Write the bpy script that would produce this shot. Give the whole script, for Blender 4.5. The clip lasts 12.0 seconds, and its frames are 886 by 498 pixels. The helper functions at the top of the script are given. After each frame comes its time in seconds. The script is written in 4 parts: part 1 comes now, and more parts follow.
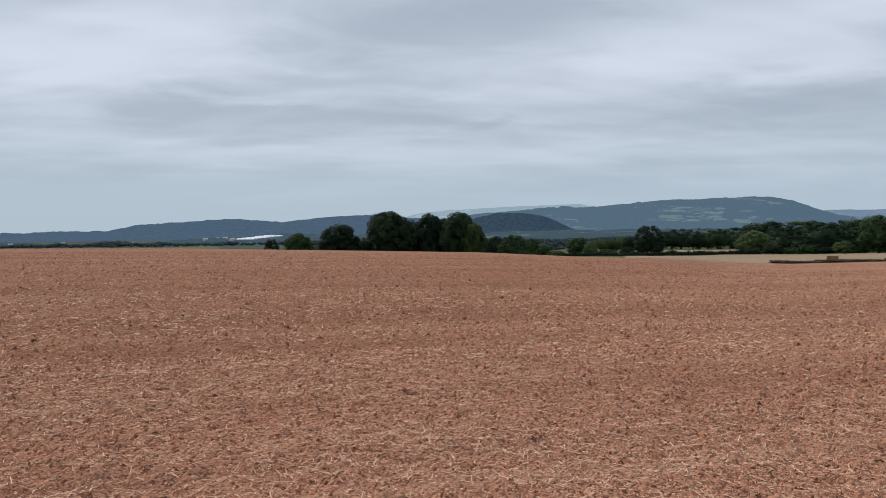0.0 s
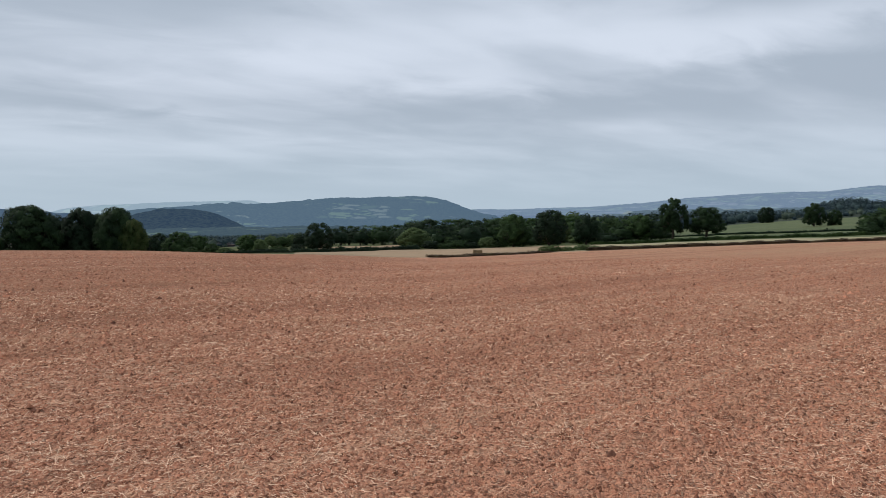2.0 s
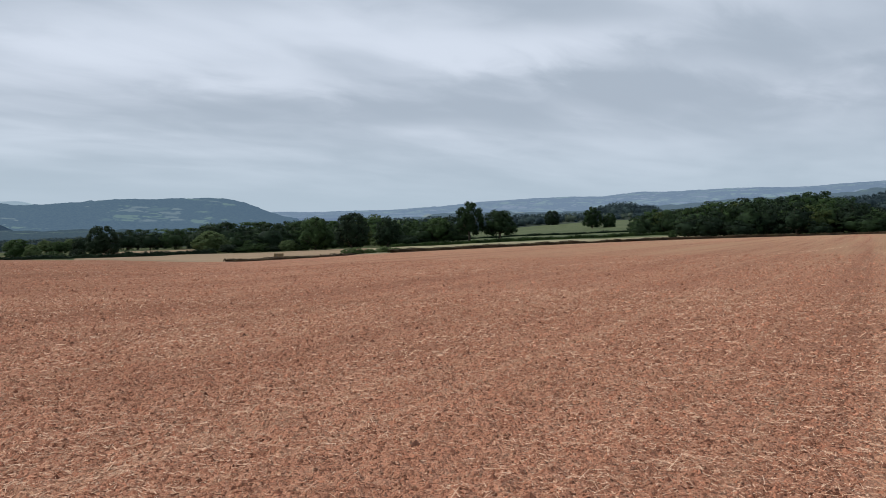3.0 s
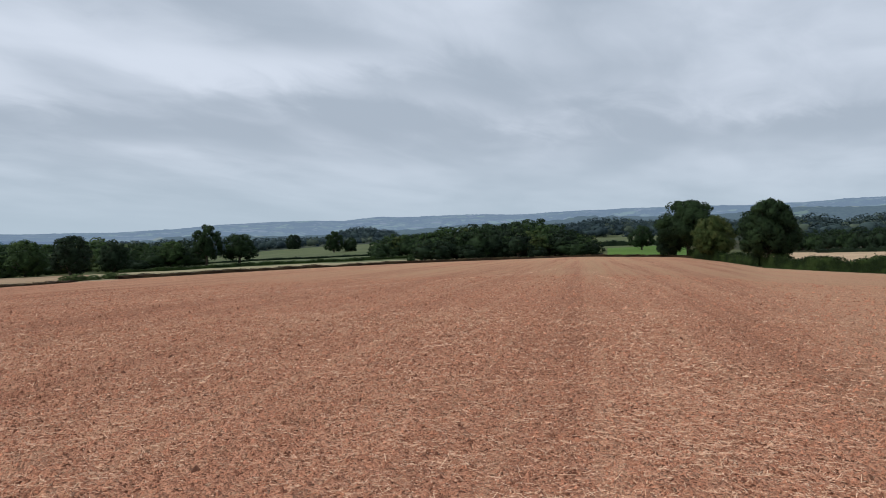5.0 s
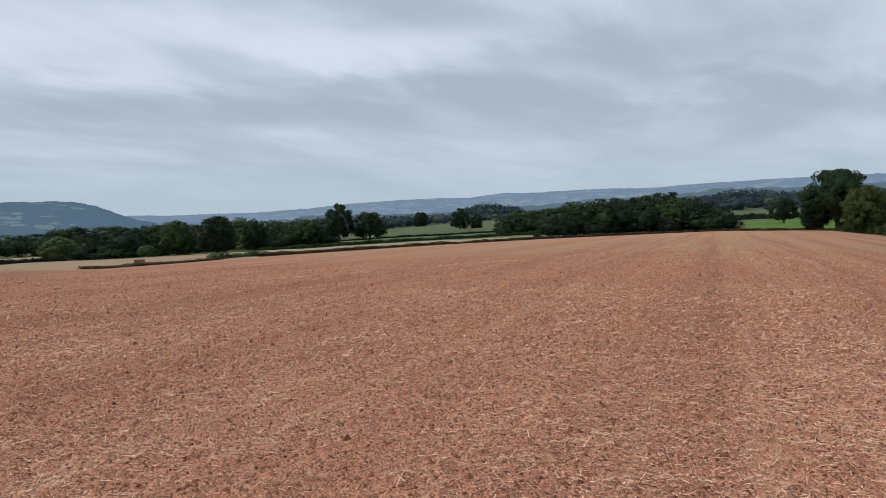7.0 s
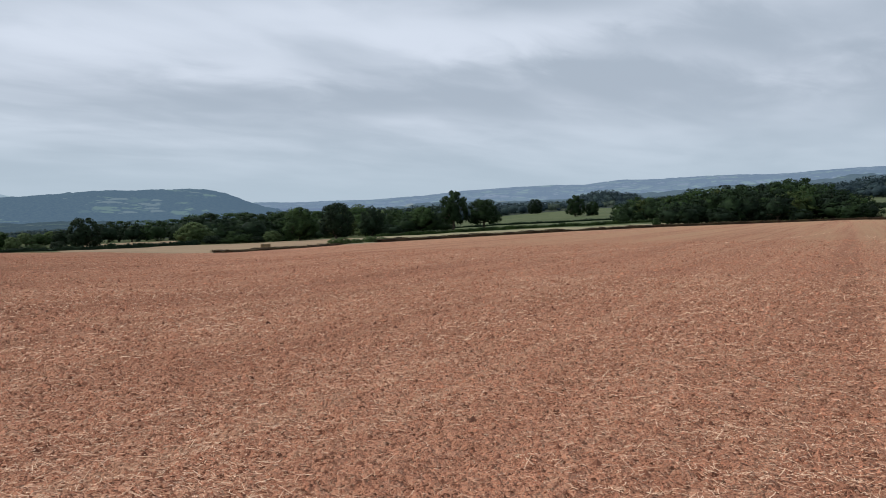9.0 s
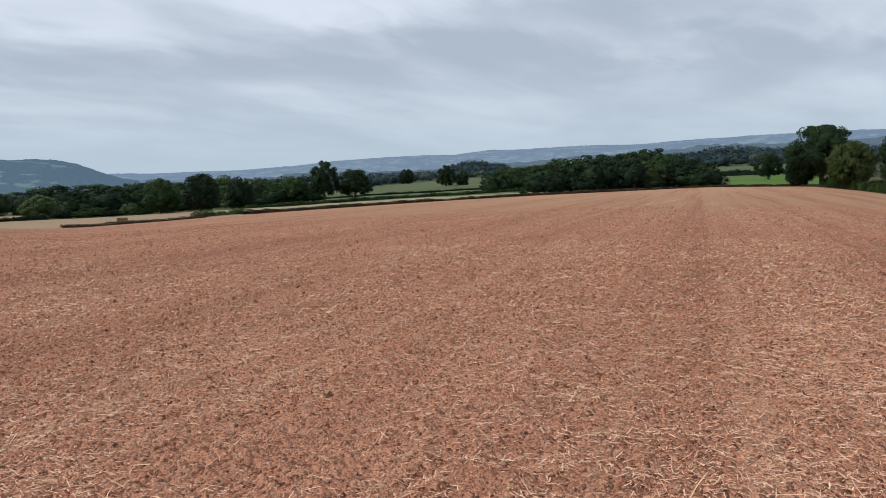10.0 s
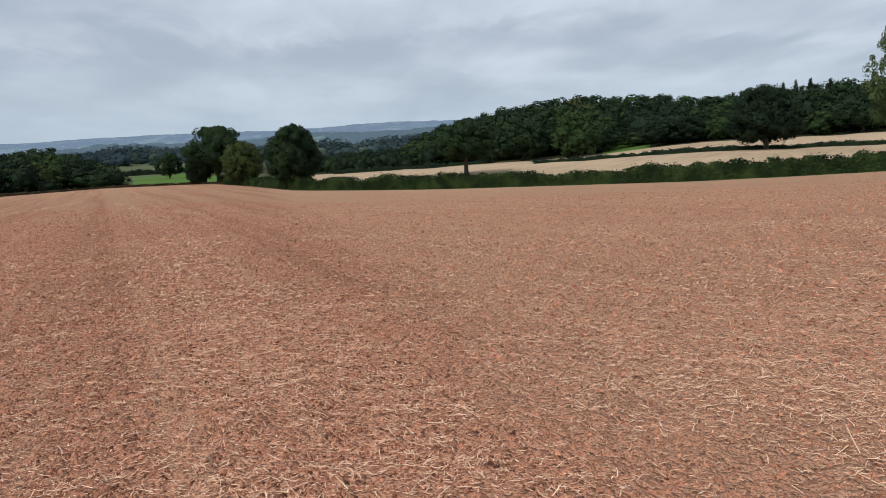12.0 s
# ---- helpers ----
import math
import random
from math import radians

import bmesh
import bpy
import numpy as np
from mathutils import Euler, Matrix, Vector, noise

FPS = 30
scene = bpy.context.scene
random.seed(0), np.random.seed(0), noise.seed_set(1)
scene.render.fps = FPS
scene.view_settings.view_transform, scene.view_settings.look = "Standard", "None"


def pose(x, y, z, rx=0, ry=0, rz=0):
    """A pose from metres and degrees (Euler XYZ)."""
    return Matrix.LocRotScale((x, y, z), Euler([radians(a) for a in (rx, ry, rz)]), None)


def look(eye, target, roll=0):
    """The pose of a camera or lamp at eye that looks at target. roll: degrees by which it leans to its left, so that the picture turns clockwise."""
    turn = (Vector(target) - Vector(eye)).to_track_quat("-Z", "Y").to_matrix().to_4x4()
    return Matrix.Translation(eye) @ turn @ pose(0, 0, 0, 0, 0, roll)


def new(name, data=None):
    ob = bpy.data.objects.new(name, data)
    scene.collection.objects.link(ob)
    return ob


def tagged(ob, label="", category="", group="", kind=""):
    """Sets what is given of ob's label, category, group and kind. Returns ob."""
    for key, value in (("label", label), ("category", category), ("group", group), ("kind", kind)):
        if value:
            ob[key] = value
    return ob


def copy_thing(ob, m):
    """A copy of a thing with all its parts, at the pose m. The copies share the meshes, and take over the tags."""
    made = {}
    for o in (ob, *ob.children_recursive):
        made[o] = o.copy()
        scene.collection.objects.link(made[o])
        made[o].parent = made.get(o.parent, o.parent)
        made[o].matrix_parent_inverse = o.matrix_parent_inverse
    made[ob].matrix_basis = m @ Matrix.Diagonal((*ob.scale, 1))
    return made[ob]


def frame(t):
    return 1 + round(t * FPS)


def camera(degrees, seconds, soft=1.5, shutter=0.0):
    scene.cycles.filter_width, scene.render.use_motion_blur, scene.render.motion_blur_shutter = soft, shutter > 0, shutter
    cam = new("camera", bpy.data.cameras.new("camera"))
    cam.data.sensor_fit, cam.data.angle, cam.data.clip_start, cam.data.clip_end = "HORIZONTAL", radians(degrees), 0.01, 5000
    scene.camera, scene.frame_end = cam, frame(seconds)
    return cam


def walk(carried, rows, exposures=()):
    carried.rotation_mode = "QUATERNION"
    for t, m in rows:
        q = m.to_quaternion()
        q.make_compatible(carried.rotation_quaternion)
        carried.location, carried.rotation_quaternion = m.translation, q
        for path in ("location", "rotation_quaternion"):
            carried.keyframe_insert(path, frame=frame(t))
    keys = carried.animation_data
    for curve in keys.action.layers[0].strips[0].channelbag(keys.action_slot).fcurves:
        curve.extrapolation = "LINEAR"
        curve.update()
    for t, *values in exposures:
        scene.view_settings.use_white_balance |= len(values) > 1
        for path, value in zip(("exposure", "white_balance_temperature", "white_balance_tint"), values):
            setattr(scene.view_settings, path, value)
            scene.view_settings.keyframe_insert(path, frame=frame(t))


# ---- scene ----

EYE = 1.6

# ---- camera and walk ----
cam = camera(61.2, 12.0, soft=0.9)
# seconds, x, y, z, heading (clockwise from +y), pitch, lean to the left
ROWS = [
    (0.0, 0.000, 0.000, 1.600, 0.00, -1.80, 0.00),
    (0.5, 0.043, 0.004, 1.605, 6.82, -1.74, -0.14),
    (1.0, 0.092, 0.008, 1.601, 13.00, -1.88, -0.28),
    (1.5, 0.142, 0.013, 1.597, 18.99, -1.94, -0.25),
    (2.0, 0.167, -0.018, 1.594, 24.75, -1.99, 0.24),
    (2.5, 0.128, -0.071, 1.588, 30.41, -2.01, 0.57),
    (3.0, 0.095, -0.098, 1.571, 39.80, -1.73, 0.11),
    (3.5, -0.043, -0.071, 1.564, 49.20, -1.36, -0.47),
    (3.7, -0.098, -0.068, 1.571, 51.64, -1.24, -0.07),
    (4.5, -0.270, -0.105, 1.574, 57.40, -0.35, -0.05),
    (5.3, -0.389, -0.129, 1.575, 60.48, -0.02, -0.39),
    (5.5, -0.386, -0.117, 1.582, 61.04, -0.31, -0.84),
    (6.0, -0.398, -0.104, 1.582, 60.58, -1.06, -0.93),
    (6.5, -0.408, -0.076, 1.585, 56.65, -1.22, -0.72),
    (7.0, -0.439, -0.031, 1.580, 49.81, -1.63, -0.56),
    (7.5, -0.461, -0.012, 1.582, 44.44, -1.85, -0.20),
    (7.7, -0.471, -0.001, 1.579, 42.92, -1.75, -0.16),
    (8.5, -0.520, 0.010, 1.572, 40.10, -2.05, -0.20),
    (9.3, -0.546, 0.018, 1.561, 42.86, -3.33, -0.48),
    (9.5, -0.516, 0.027, 1.554, 44.57, -3.99, -0.58),
    (10.0, -0.310, 0.051, 1.542, 50.83, -4.90, -0.72),
    (10.5, -0.062, 0.117, 1.547, 59.47, -4.66, -1.25),
    (11.0, 0.143, 0.225, 1.511, 71.72, -4.07, -3.47),
    (11.5, 0.252, 0.233, 1.533, 86.68, -3.50, -3.93),
    (12.0, 0.255, 0.209, 1.519, 93.98, -6.12, -2.34),
]


def aimed(x, y, z, heading, pitch, lean):
    h, p = radians(heading), radians(pitch)
    way = Vector((math.sin(h) * math.cos(p), math.cos(h) * math.cos(p), math.sin(p)))
    return look((x, y, z), Vector((x, y, z)) + way, lean)


walk(cam, [(t, aimed(*row)) for t, *row in ROWS], exposures=[(0.0, -0.02), (2.5, 0.03), (5.5, 0.02), (6.0, 0.03), (6.5, 0.02), (7.5, 0.03), (9.5, 0.04), (10.0, 0.11), (10.5, 0.06), (11.0, 0.13), (11.5, 0.05), (12.0, 0.06)])

# ---- world and sun: a high, even overcast ----
SUN_HEIGHT, SUN_HEADING = 46.0, 316.0
world = bpy.data.worlds.new("overcast_sky")
scene.world = world
world.use_nodes = True


class Nodes:
    """A short way to write node trees."""

    def __init__(self, tree):
        self.tree = tree
        tree.nodes.clear()

    def add(self, kind, inputs=None, **settings):
        node = self.tree.nodes.new(kind)
        for key, value in settings.items():
            setattr(node, key, value)
        for key, value in (inputs or {}).items():
            self.feed(node.inputs[key], value)
        return node

    def feed(self, socket, value):
        if isinstance(value, bpy.types.NodeSocket):
            self.tree.links.new(value, socket)
        else:
            socket.default_value = value

    def math(self, operation, a, b=0.0, clamp=False):
        return self.add("ShaderNodeMath", {0: a, 1: b}, operation=operation, use_clamp=clamp).outputs[0]

    def mix(self, factor, a, b, blend="MIX"):
        node = self.add("ShaderNodeMix", data_type="RGBA", blend_type=blend)
        self.feed(node.inputs[0], factor)
        self.feed(node.inputs[6], a)
        self.feed(node.inputs[7], b)
        return node.outputs[2]

    def noise(self, vector, scale, detail=4.0, rough=0.55, warp=0.0):
        return self.add("ShaderNodeTexNoise", {"Vector": vector, "Scale": scale, "Detail": detail, "Roughness": rough, "Distortion": warp}).outputs[0]

    def span(self, value, low, high, out_low=0.0, out_high=1.0, smooth=True):
        node = self.add("ShaderNodeMapRange", {0: value, 1: low, 2: high, 3: out_low, 4: out_high})
        node.interpolation_type = "SMOOTHSTEP" if smooth else "LINEAR"
        return node.outputs[0]

    def stretch(self, vector, scale, turn=0.0, shift=(0, 0, 0)):
        return self.add("ShaderNodeMapping", {"Vector": vector, "Location": shift, "Rotation": (0, 0, turn), "Scale": scale}).outputs[0]

    def furrowed(self, vector, scale, heading):
        """Stretched along a compass heading: the first scale runs along it, the second across."""
        turned = self.add("ShaderNodeMapping", {"Vector": vector, "Rotation": (0, 0, radians(heading - 90.0))}).outputs[0]
        return self.add("ShaderNodeMapping", {"Vector": turned, "Scale": scale}).outputs[0]


def rgb(r, g, b):
    return (r, g, b, 1.0)


n = Nodes(world.node_tree)
way = n.add("ShaderNodeTexCoord").outputs["Generated"]
split = n.add("ShaderNodeSeparateXYZ", {0: way})
up = n.math("MAXIMUM", split.outputs[2], 0.0)
flat = n.math("ADD", up, 0.13)
deck = n.add("ShaderNodeCombineXYZ", {0: n.math("DIVIDE", split.outputs[0], flat), 1: n.math("DIVIDE", split.outputs[1], flat), 2: 0.0}).outputs[0]
streaks = n.stretch(deck, (0.75, 1.25, 1.0), radians(-35.0), (3.1, 1.7, 0.0))
large = n.noise(streaks, 0.85, 3.0, 0.5, 0.25)
small = n.noise(streaks, 2.6, 5.0, 0.55, 0.5)
cloud = n.math("ADD", n.math("MULTIPLY", large, 0.74), n.math("MULTIPLY", small, 0.26))
heading = n.math("MULTIPLY", n.math("ARCTAN2", split.outputs[0], split.outputs[1]), 57.2958)
rise = n.math("MULTIPLY", n.math("ARCSINE", split.outputs[2]), 57.2958)
ragged = n.noise(streaks, 1.7, 4.0, 0.6)
heading = n.math("ADD", heading, n.math("MULTIPLY", n.math("SUBTRACT", ragged, 0.5), 14.0))
rise = n.math("ADD", rise, n.math("MULTIPLY", n.math("SUBTRACT", small, 0.5), 3.5))
chart = n.add("ShaderNodeCombineXYZ", {0: heading, 1: rise, 2: 0.0}).outputs[0]
# banks of brighter and darker cloud: heading, height, reach across, reach up, weight
BANKS = [(-26, 11, 11, 2.2, 0.16), (-18, 13.5, 8, 2.6, 0.14), (-16, 8.5, 9, 1.4, -0.12), (-9, 9.2, 11, 1.3, 0.10), (4, 16, 13, 2.8, -0.14), (4, 8, 9, 1.2, 0.11), (21, 12.5, 15, 4.0, 0.15),
         (30, 10.5, 10, 2.2, 0.16), (26, 16, 9, 2.0, -0.12), (43, 13.2, 10, 2.2, 0.20), (51, 14, 10, 2.0, 0.14), (50, 10, 14, 2.2, -0.18), (40, 8.6, 11, 1.5, -0.10), (60, 13, 9, 2.6, -0.14),
         (72, 12, 9, 1.6, 0.06), (81, 10.3, 11, 1.7, 0.04), (70, 7.0, 15, 4.0, -0.13), (58, 8, 17, 4.0, -0.18), (79, 8.5, 14, 3.5, -0.18), (87, 8.8, 11, 1.4, -0.12), (100, 9.4, 12, 1.7, -0.15), (118, 8.4, 9, 1.2, 0.12), (118, 11, 11, 1.8, -0.12)]
for a, e, wide_reach, high_reach, weight in BANKS:
    near_bank = n.stretch(chart, (1 / wide_reach, 1 / high_reach, 0.0), 0.0, (-a / wide_reach, -e / high_reach, 0.0))
    from_middle = n.add("ShaderNodeVectorMath", {0: near_bank}, operation="LENGTH").outputs["Value"]
    cloud = n.math("ADD", cloud, n.span(from_middle, 1.0, 0.0, 0.0, weight * 0.7))
cloud = n.span(cloud, 0.32, 0.70)
tone = n.mix(cloud, rgb(0.42, 0.49, 0.585), rgb(0.69, 0.76, 0.875))
low_band = n.span(split.outputs[2], 0.0, 0.17)
tone = n.mix(low_band, rgb(0.465, 0.57, 0.67), tone)
sky = n.add("ShaderNodeTexSky", sky_type="NISHITA", sun_disc=False, sun_elevation=radians(SUN_HEIGHT), sun_rotation=radians(SUN_HEADING), air_density=1.2, dust_density=2.0)
veil = n.add("ShaderNodeBackground", {"Color": tone, "Strength": 0.98})
blue = n.add("ShaderNodeBackground", {"Color": sky.outputs[0], "Strength": 0.05})
both = n.add("ShaderNodeMixShader", {0: 0.05, 1: veil.outputs[0], 2: blue.outputs[0]})
n.add("ShaderNodeOutputWorld", {"Surface": both.outputs[0]})

sun = new("sun", bpy.data.lights.new("sun", "SUN"))
sun.data.energy, sun.data.angle, sun.data.color = 2.15, radians(11.0), (1.0, 0.96, 0.9)
h, p = radians(SUN_HEADING), radians(SUN_HEIGHT)
sun.matrix_world = look((math.sin(h) * math.cos(p) * 50, math.cos(h) * math.cos(p) * 50, math.sin(p) * 50), (0, 0, 0))


# ---- materials ----
def material(name):
    m = bpy.data.materials.new(name)
    m.use_nodes = True
    k = Nodes(m.node_tree)
    return m, k, k.add("ShaderNodeTexCoord").outputs["Object"]


def finish(k, colour, rough=0.9, bump=None, strength=0.3, reach=0.02, gloss=0.25, glow=None):
    b = k.add("ShaderNodeBsdfPrincipled", {"Roughness": rough, "Specular IOR Level": gloss})
    k.feed(b.inputs["Base Color"], colour)
    if bump is not None:
        k.feed(b.inputs["Normal"], k.add("ShaderNodeBump", {"Height": bump, "Strength": strength, "Distance": reach}).outputs[0])
    if glow is not None:
        b.inputs["Emission Color"].default_value = glow
        b.inputs["Emission Strength"].default_value = 1.0
    k.add("ShaderNodeOutputMaterial", {"Surface": b.outputs[0]})
    return b


def soil_material():
    """Harrowed soil: crumbs of three sizes, each with its own tone, damp patches, chaff, and passes of the harrow."""
    m, k, at = material("dry_red_soil")

    def crumbs(scale, warp):
        """Rounded lumps: how far from the middle of the nearest, and a tone of its own."""
        moved = k.add("ShaderNodeVectorMath", {0: at, 1: k.add("ShaderNodeVectorMath", {0: k.add("ShaderNodeTexNoise", {"Vector": at, "Scale": scale * 0.7, "Detail": 2.0}).outputs["Color"], 1: (warp, warp, warp)}, operation="MULTIPLY").outputs[0]}, operation="ADD").outputs[0]
        cell = k.add("ShaderNodeTexVoronoi", {"Vector": moved, "Scale": scale, "Randomness": 1.0})
        return cell.outputs["Distance"], k.add("ShaderNodeSeparateColor", {0: cell.outputs["Color"]}).outputs[0]

    fine_d, fine_tone = crumbs(95.0, 0.008)
    mid_d, mid_tone = crumbs(38.0, 0.02)
    lump_d, lump_tone = crumbs(13.0, 0.05)
    patches = k.noise(at, 0.16, 4.0, 0.6)
    damp = k.noise(at, 0.55, 4.0, 0.65, 0.4)
    grains = k.noise(at, 60.0, 4.0, 0.75)
    bands = k.noise(k.furrowed(at, (0.010, 0.42, 1.0), 70.0), 1.0, 3.0, 0.65)
    lines = k.noise(k.furrowed(at, (0.03, 2.2, 1.0), 70.0), 1.0, 2.0, 0.6)
    base = k.mix(mid_tone, rgb(0.37, 0.156, 0.092), rgb(0.62, 0.285, 0.173))
    base = k.mix(k.math("MULTIPLY", fine_tone, 0.55), base, rgb(0.73, 0.355, 0.222))
    base = k.mix(k.span(lump_tone, 0.72, 0.95, 0.0, 0.25), base, rgb(0.31, 0.13, 0.078))
    base = k.mix(k.span(lump_tone, 0.25, 0.05, 0.0, 0.35), base, rgb(0.72, 0.40, 0.265))
    base = k.mix(k.span(mid_tone, 0.20, 0.10, 0.0, 0.85), base, rgb(0.17, 0.063, 0.035))
    base = k.mix(k.span(fine_tone, 0.14, 0.06, 0.0, 0.7), base, rgb(0.16, 0.06, 0.034))
    base = k.mix(k.span(grains, 0.57, 0.68, 0.0, 0.65), base, rgb(0.80, 0.46, 0.30))
    base = k.mix(k.span(damp, 0.54, 0.70, 0.0, 0.26), base, rgb(0.36, 0.215, 0.138))
    base = k.mix(k.span(bands, 0.54, 0.38, 0.0, 0.27), base, rgb(0.20, 0.085, 0.052))
    base = k.mix(k.span(lines, 0.54, 0.66, 0.0, 0.36), base, rgb(0.66, 0.38, 0.24))
    base = k.mix(k.math("MULTIPLY", k.span(patches, 0.5, 0.66), 0.12), base, rgb(0.36, 0.22, 0.13))
    x, y = k.add("ShaderNodeSeparateXYZ", {0: at}).outputs[:2]
    east = k.span(k.math("SUBTRACT", x, k.math("MULTIPLY", y, 0.5)), -12.0, 45.0)
    south = k.span(k.math("SUBTRACT", x, k.math("MULTIPLY", y, 6.0)), 2.0, 18.0)
    base = k.mix(k.span(east, 0.06, 0.0, 0.0, 0.24), base, rgb(0.19, 0.080, 0.042))
    base = k.mix(k.math("MULTIPLY", south, 0.38), base, rgb(0.68, 0.405, 0.258))
    chaff = k.noise(k.furrowed(at, (14.0, 75.0, 14.0), 35.0), 1.0, 2.0, 0.6, 0.8)
    chaff2 = k.noise(k.furrowed(at, (14.0, 70.0, 14.0), 118.0), 1.0, 2.0, 0.6, 0.8)
    fleck = k.math("MAXIMUM", k.span(chaff, 0.60, 0.66), k.span(chaff2, 0.61, 0.67))
    cover = k.span(bands, 0.35, 0.7, 0.4, 0.75)
    base = k.mix(k.math("MULTIPLY", fleck, cover), base, rgb(0.76, 0.48, 0.31))
    far = k.add("ShaderNodeVectorMath", {0: at}, operation="LENGTH").outputs["Value"]
    amount = k.math("ADD", k.math("MULTIPLY", east, 0.62), 0.04)
    rows = k.math("ADD", k.span(bands, 0.40, 0.60, 0.15, 0.8), k.span(lines, 0.42, 0.60, 0.0, 0.35))
    litter = k.math("MULTIPLY", k.math("MULTIPLY", k.span(far, 10.0, 62.0), amount), rows)
    base = k.mix(litter, base, rgb(0.51, 0.322, 0.190))
    lumpy = k.math("ADD", k.math("MULTIPLY", k.math("SUBTRACT", 0.6, lump_d), 1.1), k.math("MULTIPLY", k.math("SUBTRACT", 0.6, mid_d), 0.62))
    height = k.math("ADD", lumpy, k.math("ADD", k.math("MULTIPLY", k.math("SUBTRACT", 0.6, fine_d), 0.24), k.math("MULTIPLY", grains, 0.12)))
    finish(k, base, 0.95, height, 1.0, 0.062, 0.08)
    return m


def plain_field(name, dark, light, scale=0.25, stripe=None, fine=3.0):
    m, k, at = material(name)
    a = k.noise(at, scale * 0.12, 4.0, 0.6)
    b = k.noise(at, fine, 4.0, 0.65)
    c = k.mix(k.span(a, 0.3, 0.7), dark, light)
    c = k.mix(k.math("MULTIPLY", k.span(b, 0.3, 0.7), 0.5), c, k.mix(0.5, dark, rgb(0.05, 0.05, 0.03)))
    if stripe is not None:
        bands = k.noise(k.furrowed(at, (0.02, 0.5, 1.0), stripe), 1.0, 2.0)
        c = k.mix(k.math("MULTIPLY", k.span(bands, 0.4, 0.6), 0.35), c, light)
    finish(k, c, 0.95, b, 0.6, 0.15, 0.1)
    return m


def vale_material():
    m, k, at = material("hazed_vale_fields")
    cells = k.add("ShaderNodeTexVoronoi", {"Vector": k.stretch(at, (1.0, 1.6, 1.0), radians(25.0)), "Scale": 0.0065}).outputs["Color"]
    pick = k.add("ShaderNodeSeparateColor", {0: cells}).outputs[0]
    # field tones carry the vale's haze: greyer and bluer than the fields are
    c = k.mix(k.span(pick, 0.25, 0.3), rgb(0.026, 0.038, 0.031), rgb(0.034, 0.048, 0.038))
    c = k.mix(k.span(pick, 0.55, 0.6), c, rgb(0.052, 0.066, 0.046))
    c = k.mix(k.span(pick, 0.86, 0.9), c, rgb(0.12, 0.125, 0.08))
    c = k.mix(k.math("MULTIPLY", k.noise(at, 0.05, 4.0), 0.4), c, rgb(0.05, 0.06, 0.03))
    finish(k, c, 0.95, gloss=0.1)
    return m


def hill_material(name, haze_glow, wood_share=0.55, scale=0.008, pale=rgb(0.30, 0.28, 0.20)):
    """Woods, hedged fields and pale stubble far off, with haze painted on as a bluish glow."""
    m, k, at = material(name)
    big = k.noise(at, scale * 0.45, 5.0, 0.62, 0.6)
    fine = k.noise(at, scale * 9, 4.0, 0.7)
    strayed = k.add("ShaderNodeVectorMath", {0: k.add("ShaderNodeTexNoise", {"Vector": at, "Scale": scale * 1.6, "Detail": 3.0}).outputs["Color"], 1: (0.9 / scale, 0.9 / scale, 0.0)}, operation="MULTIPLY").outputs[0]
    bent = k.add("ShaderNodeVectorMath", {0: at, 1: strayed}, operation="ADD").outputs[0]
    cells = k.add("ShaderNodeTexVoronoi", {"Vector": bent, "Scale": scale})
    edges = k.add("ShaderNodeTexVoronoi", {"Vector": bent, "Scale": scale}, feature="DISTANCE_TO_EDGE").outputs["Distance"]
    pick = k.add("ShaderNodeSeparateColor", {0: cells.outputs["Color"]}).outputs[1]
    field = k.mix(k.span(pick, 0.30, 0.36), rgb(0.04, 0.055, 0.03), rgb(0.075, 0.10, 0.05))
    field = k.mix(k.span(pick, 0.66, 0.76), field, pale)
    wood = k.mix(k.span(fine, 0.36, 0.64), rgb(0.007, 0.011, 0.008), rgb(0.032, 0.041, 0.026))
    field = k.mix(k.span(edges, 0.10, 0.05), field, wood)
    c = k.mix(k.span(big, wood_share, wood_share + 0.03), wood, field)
    # the slope's own surface gives off the haze colour
    finish(k, c, 0.95, fine, 0.35, 12.0, 0.0, glow=haze_glow)
    return m


def leaf_material(name, dark, light, tip=None):
    m, k, at = material(name)
    each = k.add("ShaderNodeNewGeometry").outputs["Random Per Island"]
    mottled = k.noise(at, 0.5, 3.0, 0.6)
    c = k.mix(k.math("ADD", k.math("MULTIPLY", each, 0.15), k.span(mottled, 0.38, 0.62, 0.0, 0.75)), dark, light)
    c = k.mix(k.math("MULTIPLY", k.span(mottled, 0.5, 0.68), 0.6), c, tip or light)
    stand = k.math("ADD", k.math("MULTIPLY", k.noise(at, 0.11, 1.0, 0.5), 0.6), k.math("MULTIPLY", k.add("ShaderNodeObjectInfo").outputs["Random"], 0.4))
    c = k.mix(k.span(stand, 0.42, 0.72, 0.0, 0.5), c, tip or light)
    b = k.add("ShaderNodeBsdfPrincipled", {"Base Color": c, "Roughness": 0.75, "Specular IOR Level": 0.12})
    t = k.add("ShaderNodeBsdfTranslucent", {"Color": c})
    mixed = k.add("ShaderNodeMixShader", {0: 0.15, 1: b.outputs[0], 2: t.outputs[0]})
    k.add("ShaderNodeOutputMaterial", {"Surface": mixed.outputs[0]})
    return m


def grainy(name, dark, light, scale=6.0, rough=0.85, strength=0.5, reach=0.02, island=False):
    m, k, at = material(name)
    a = k.noise(at, scale, 5.0, 0.65)
    f = k.span(a, 0.3, 0.7)
    if island:
        f = k.math("ADD", k.math("MULTIPLY", f, 0.4), k.math("MULTIPLY", k.add("ShaderNodeNewGeometry").outputs["Random Per Island"], 0.6))
    finish(k, k.mix(f, dark, light), rough, a, strength, reach, 0.15)
    return m


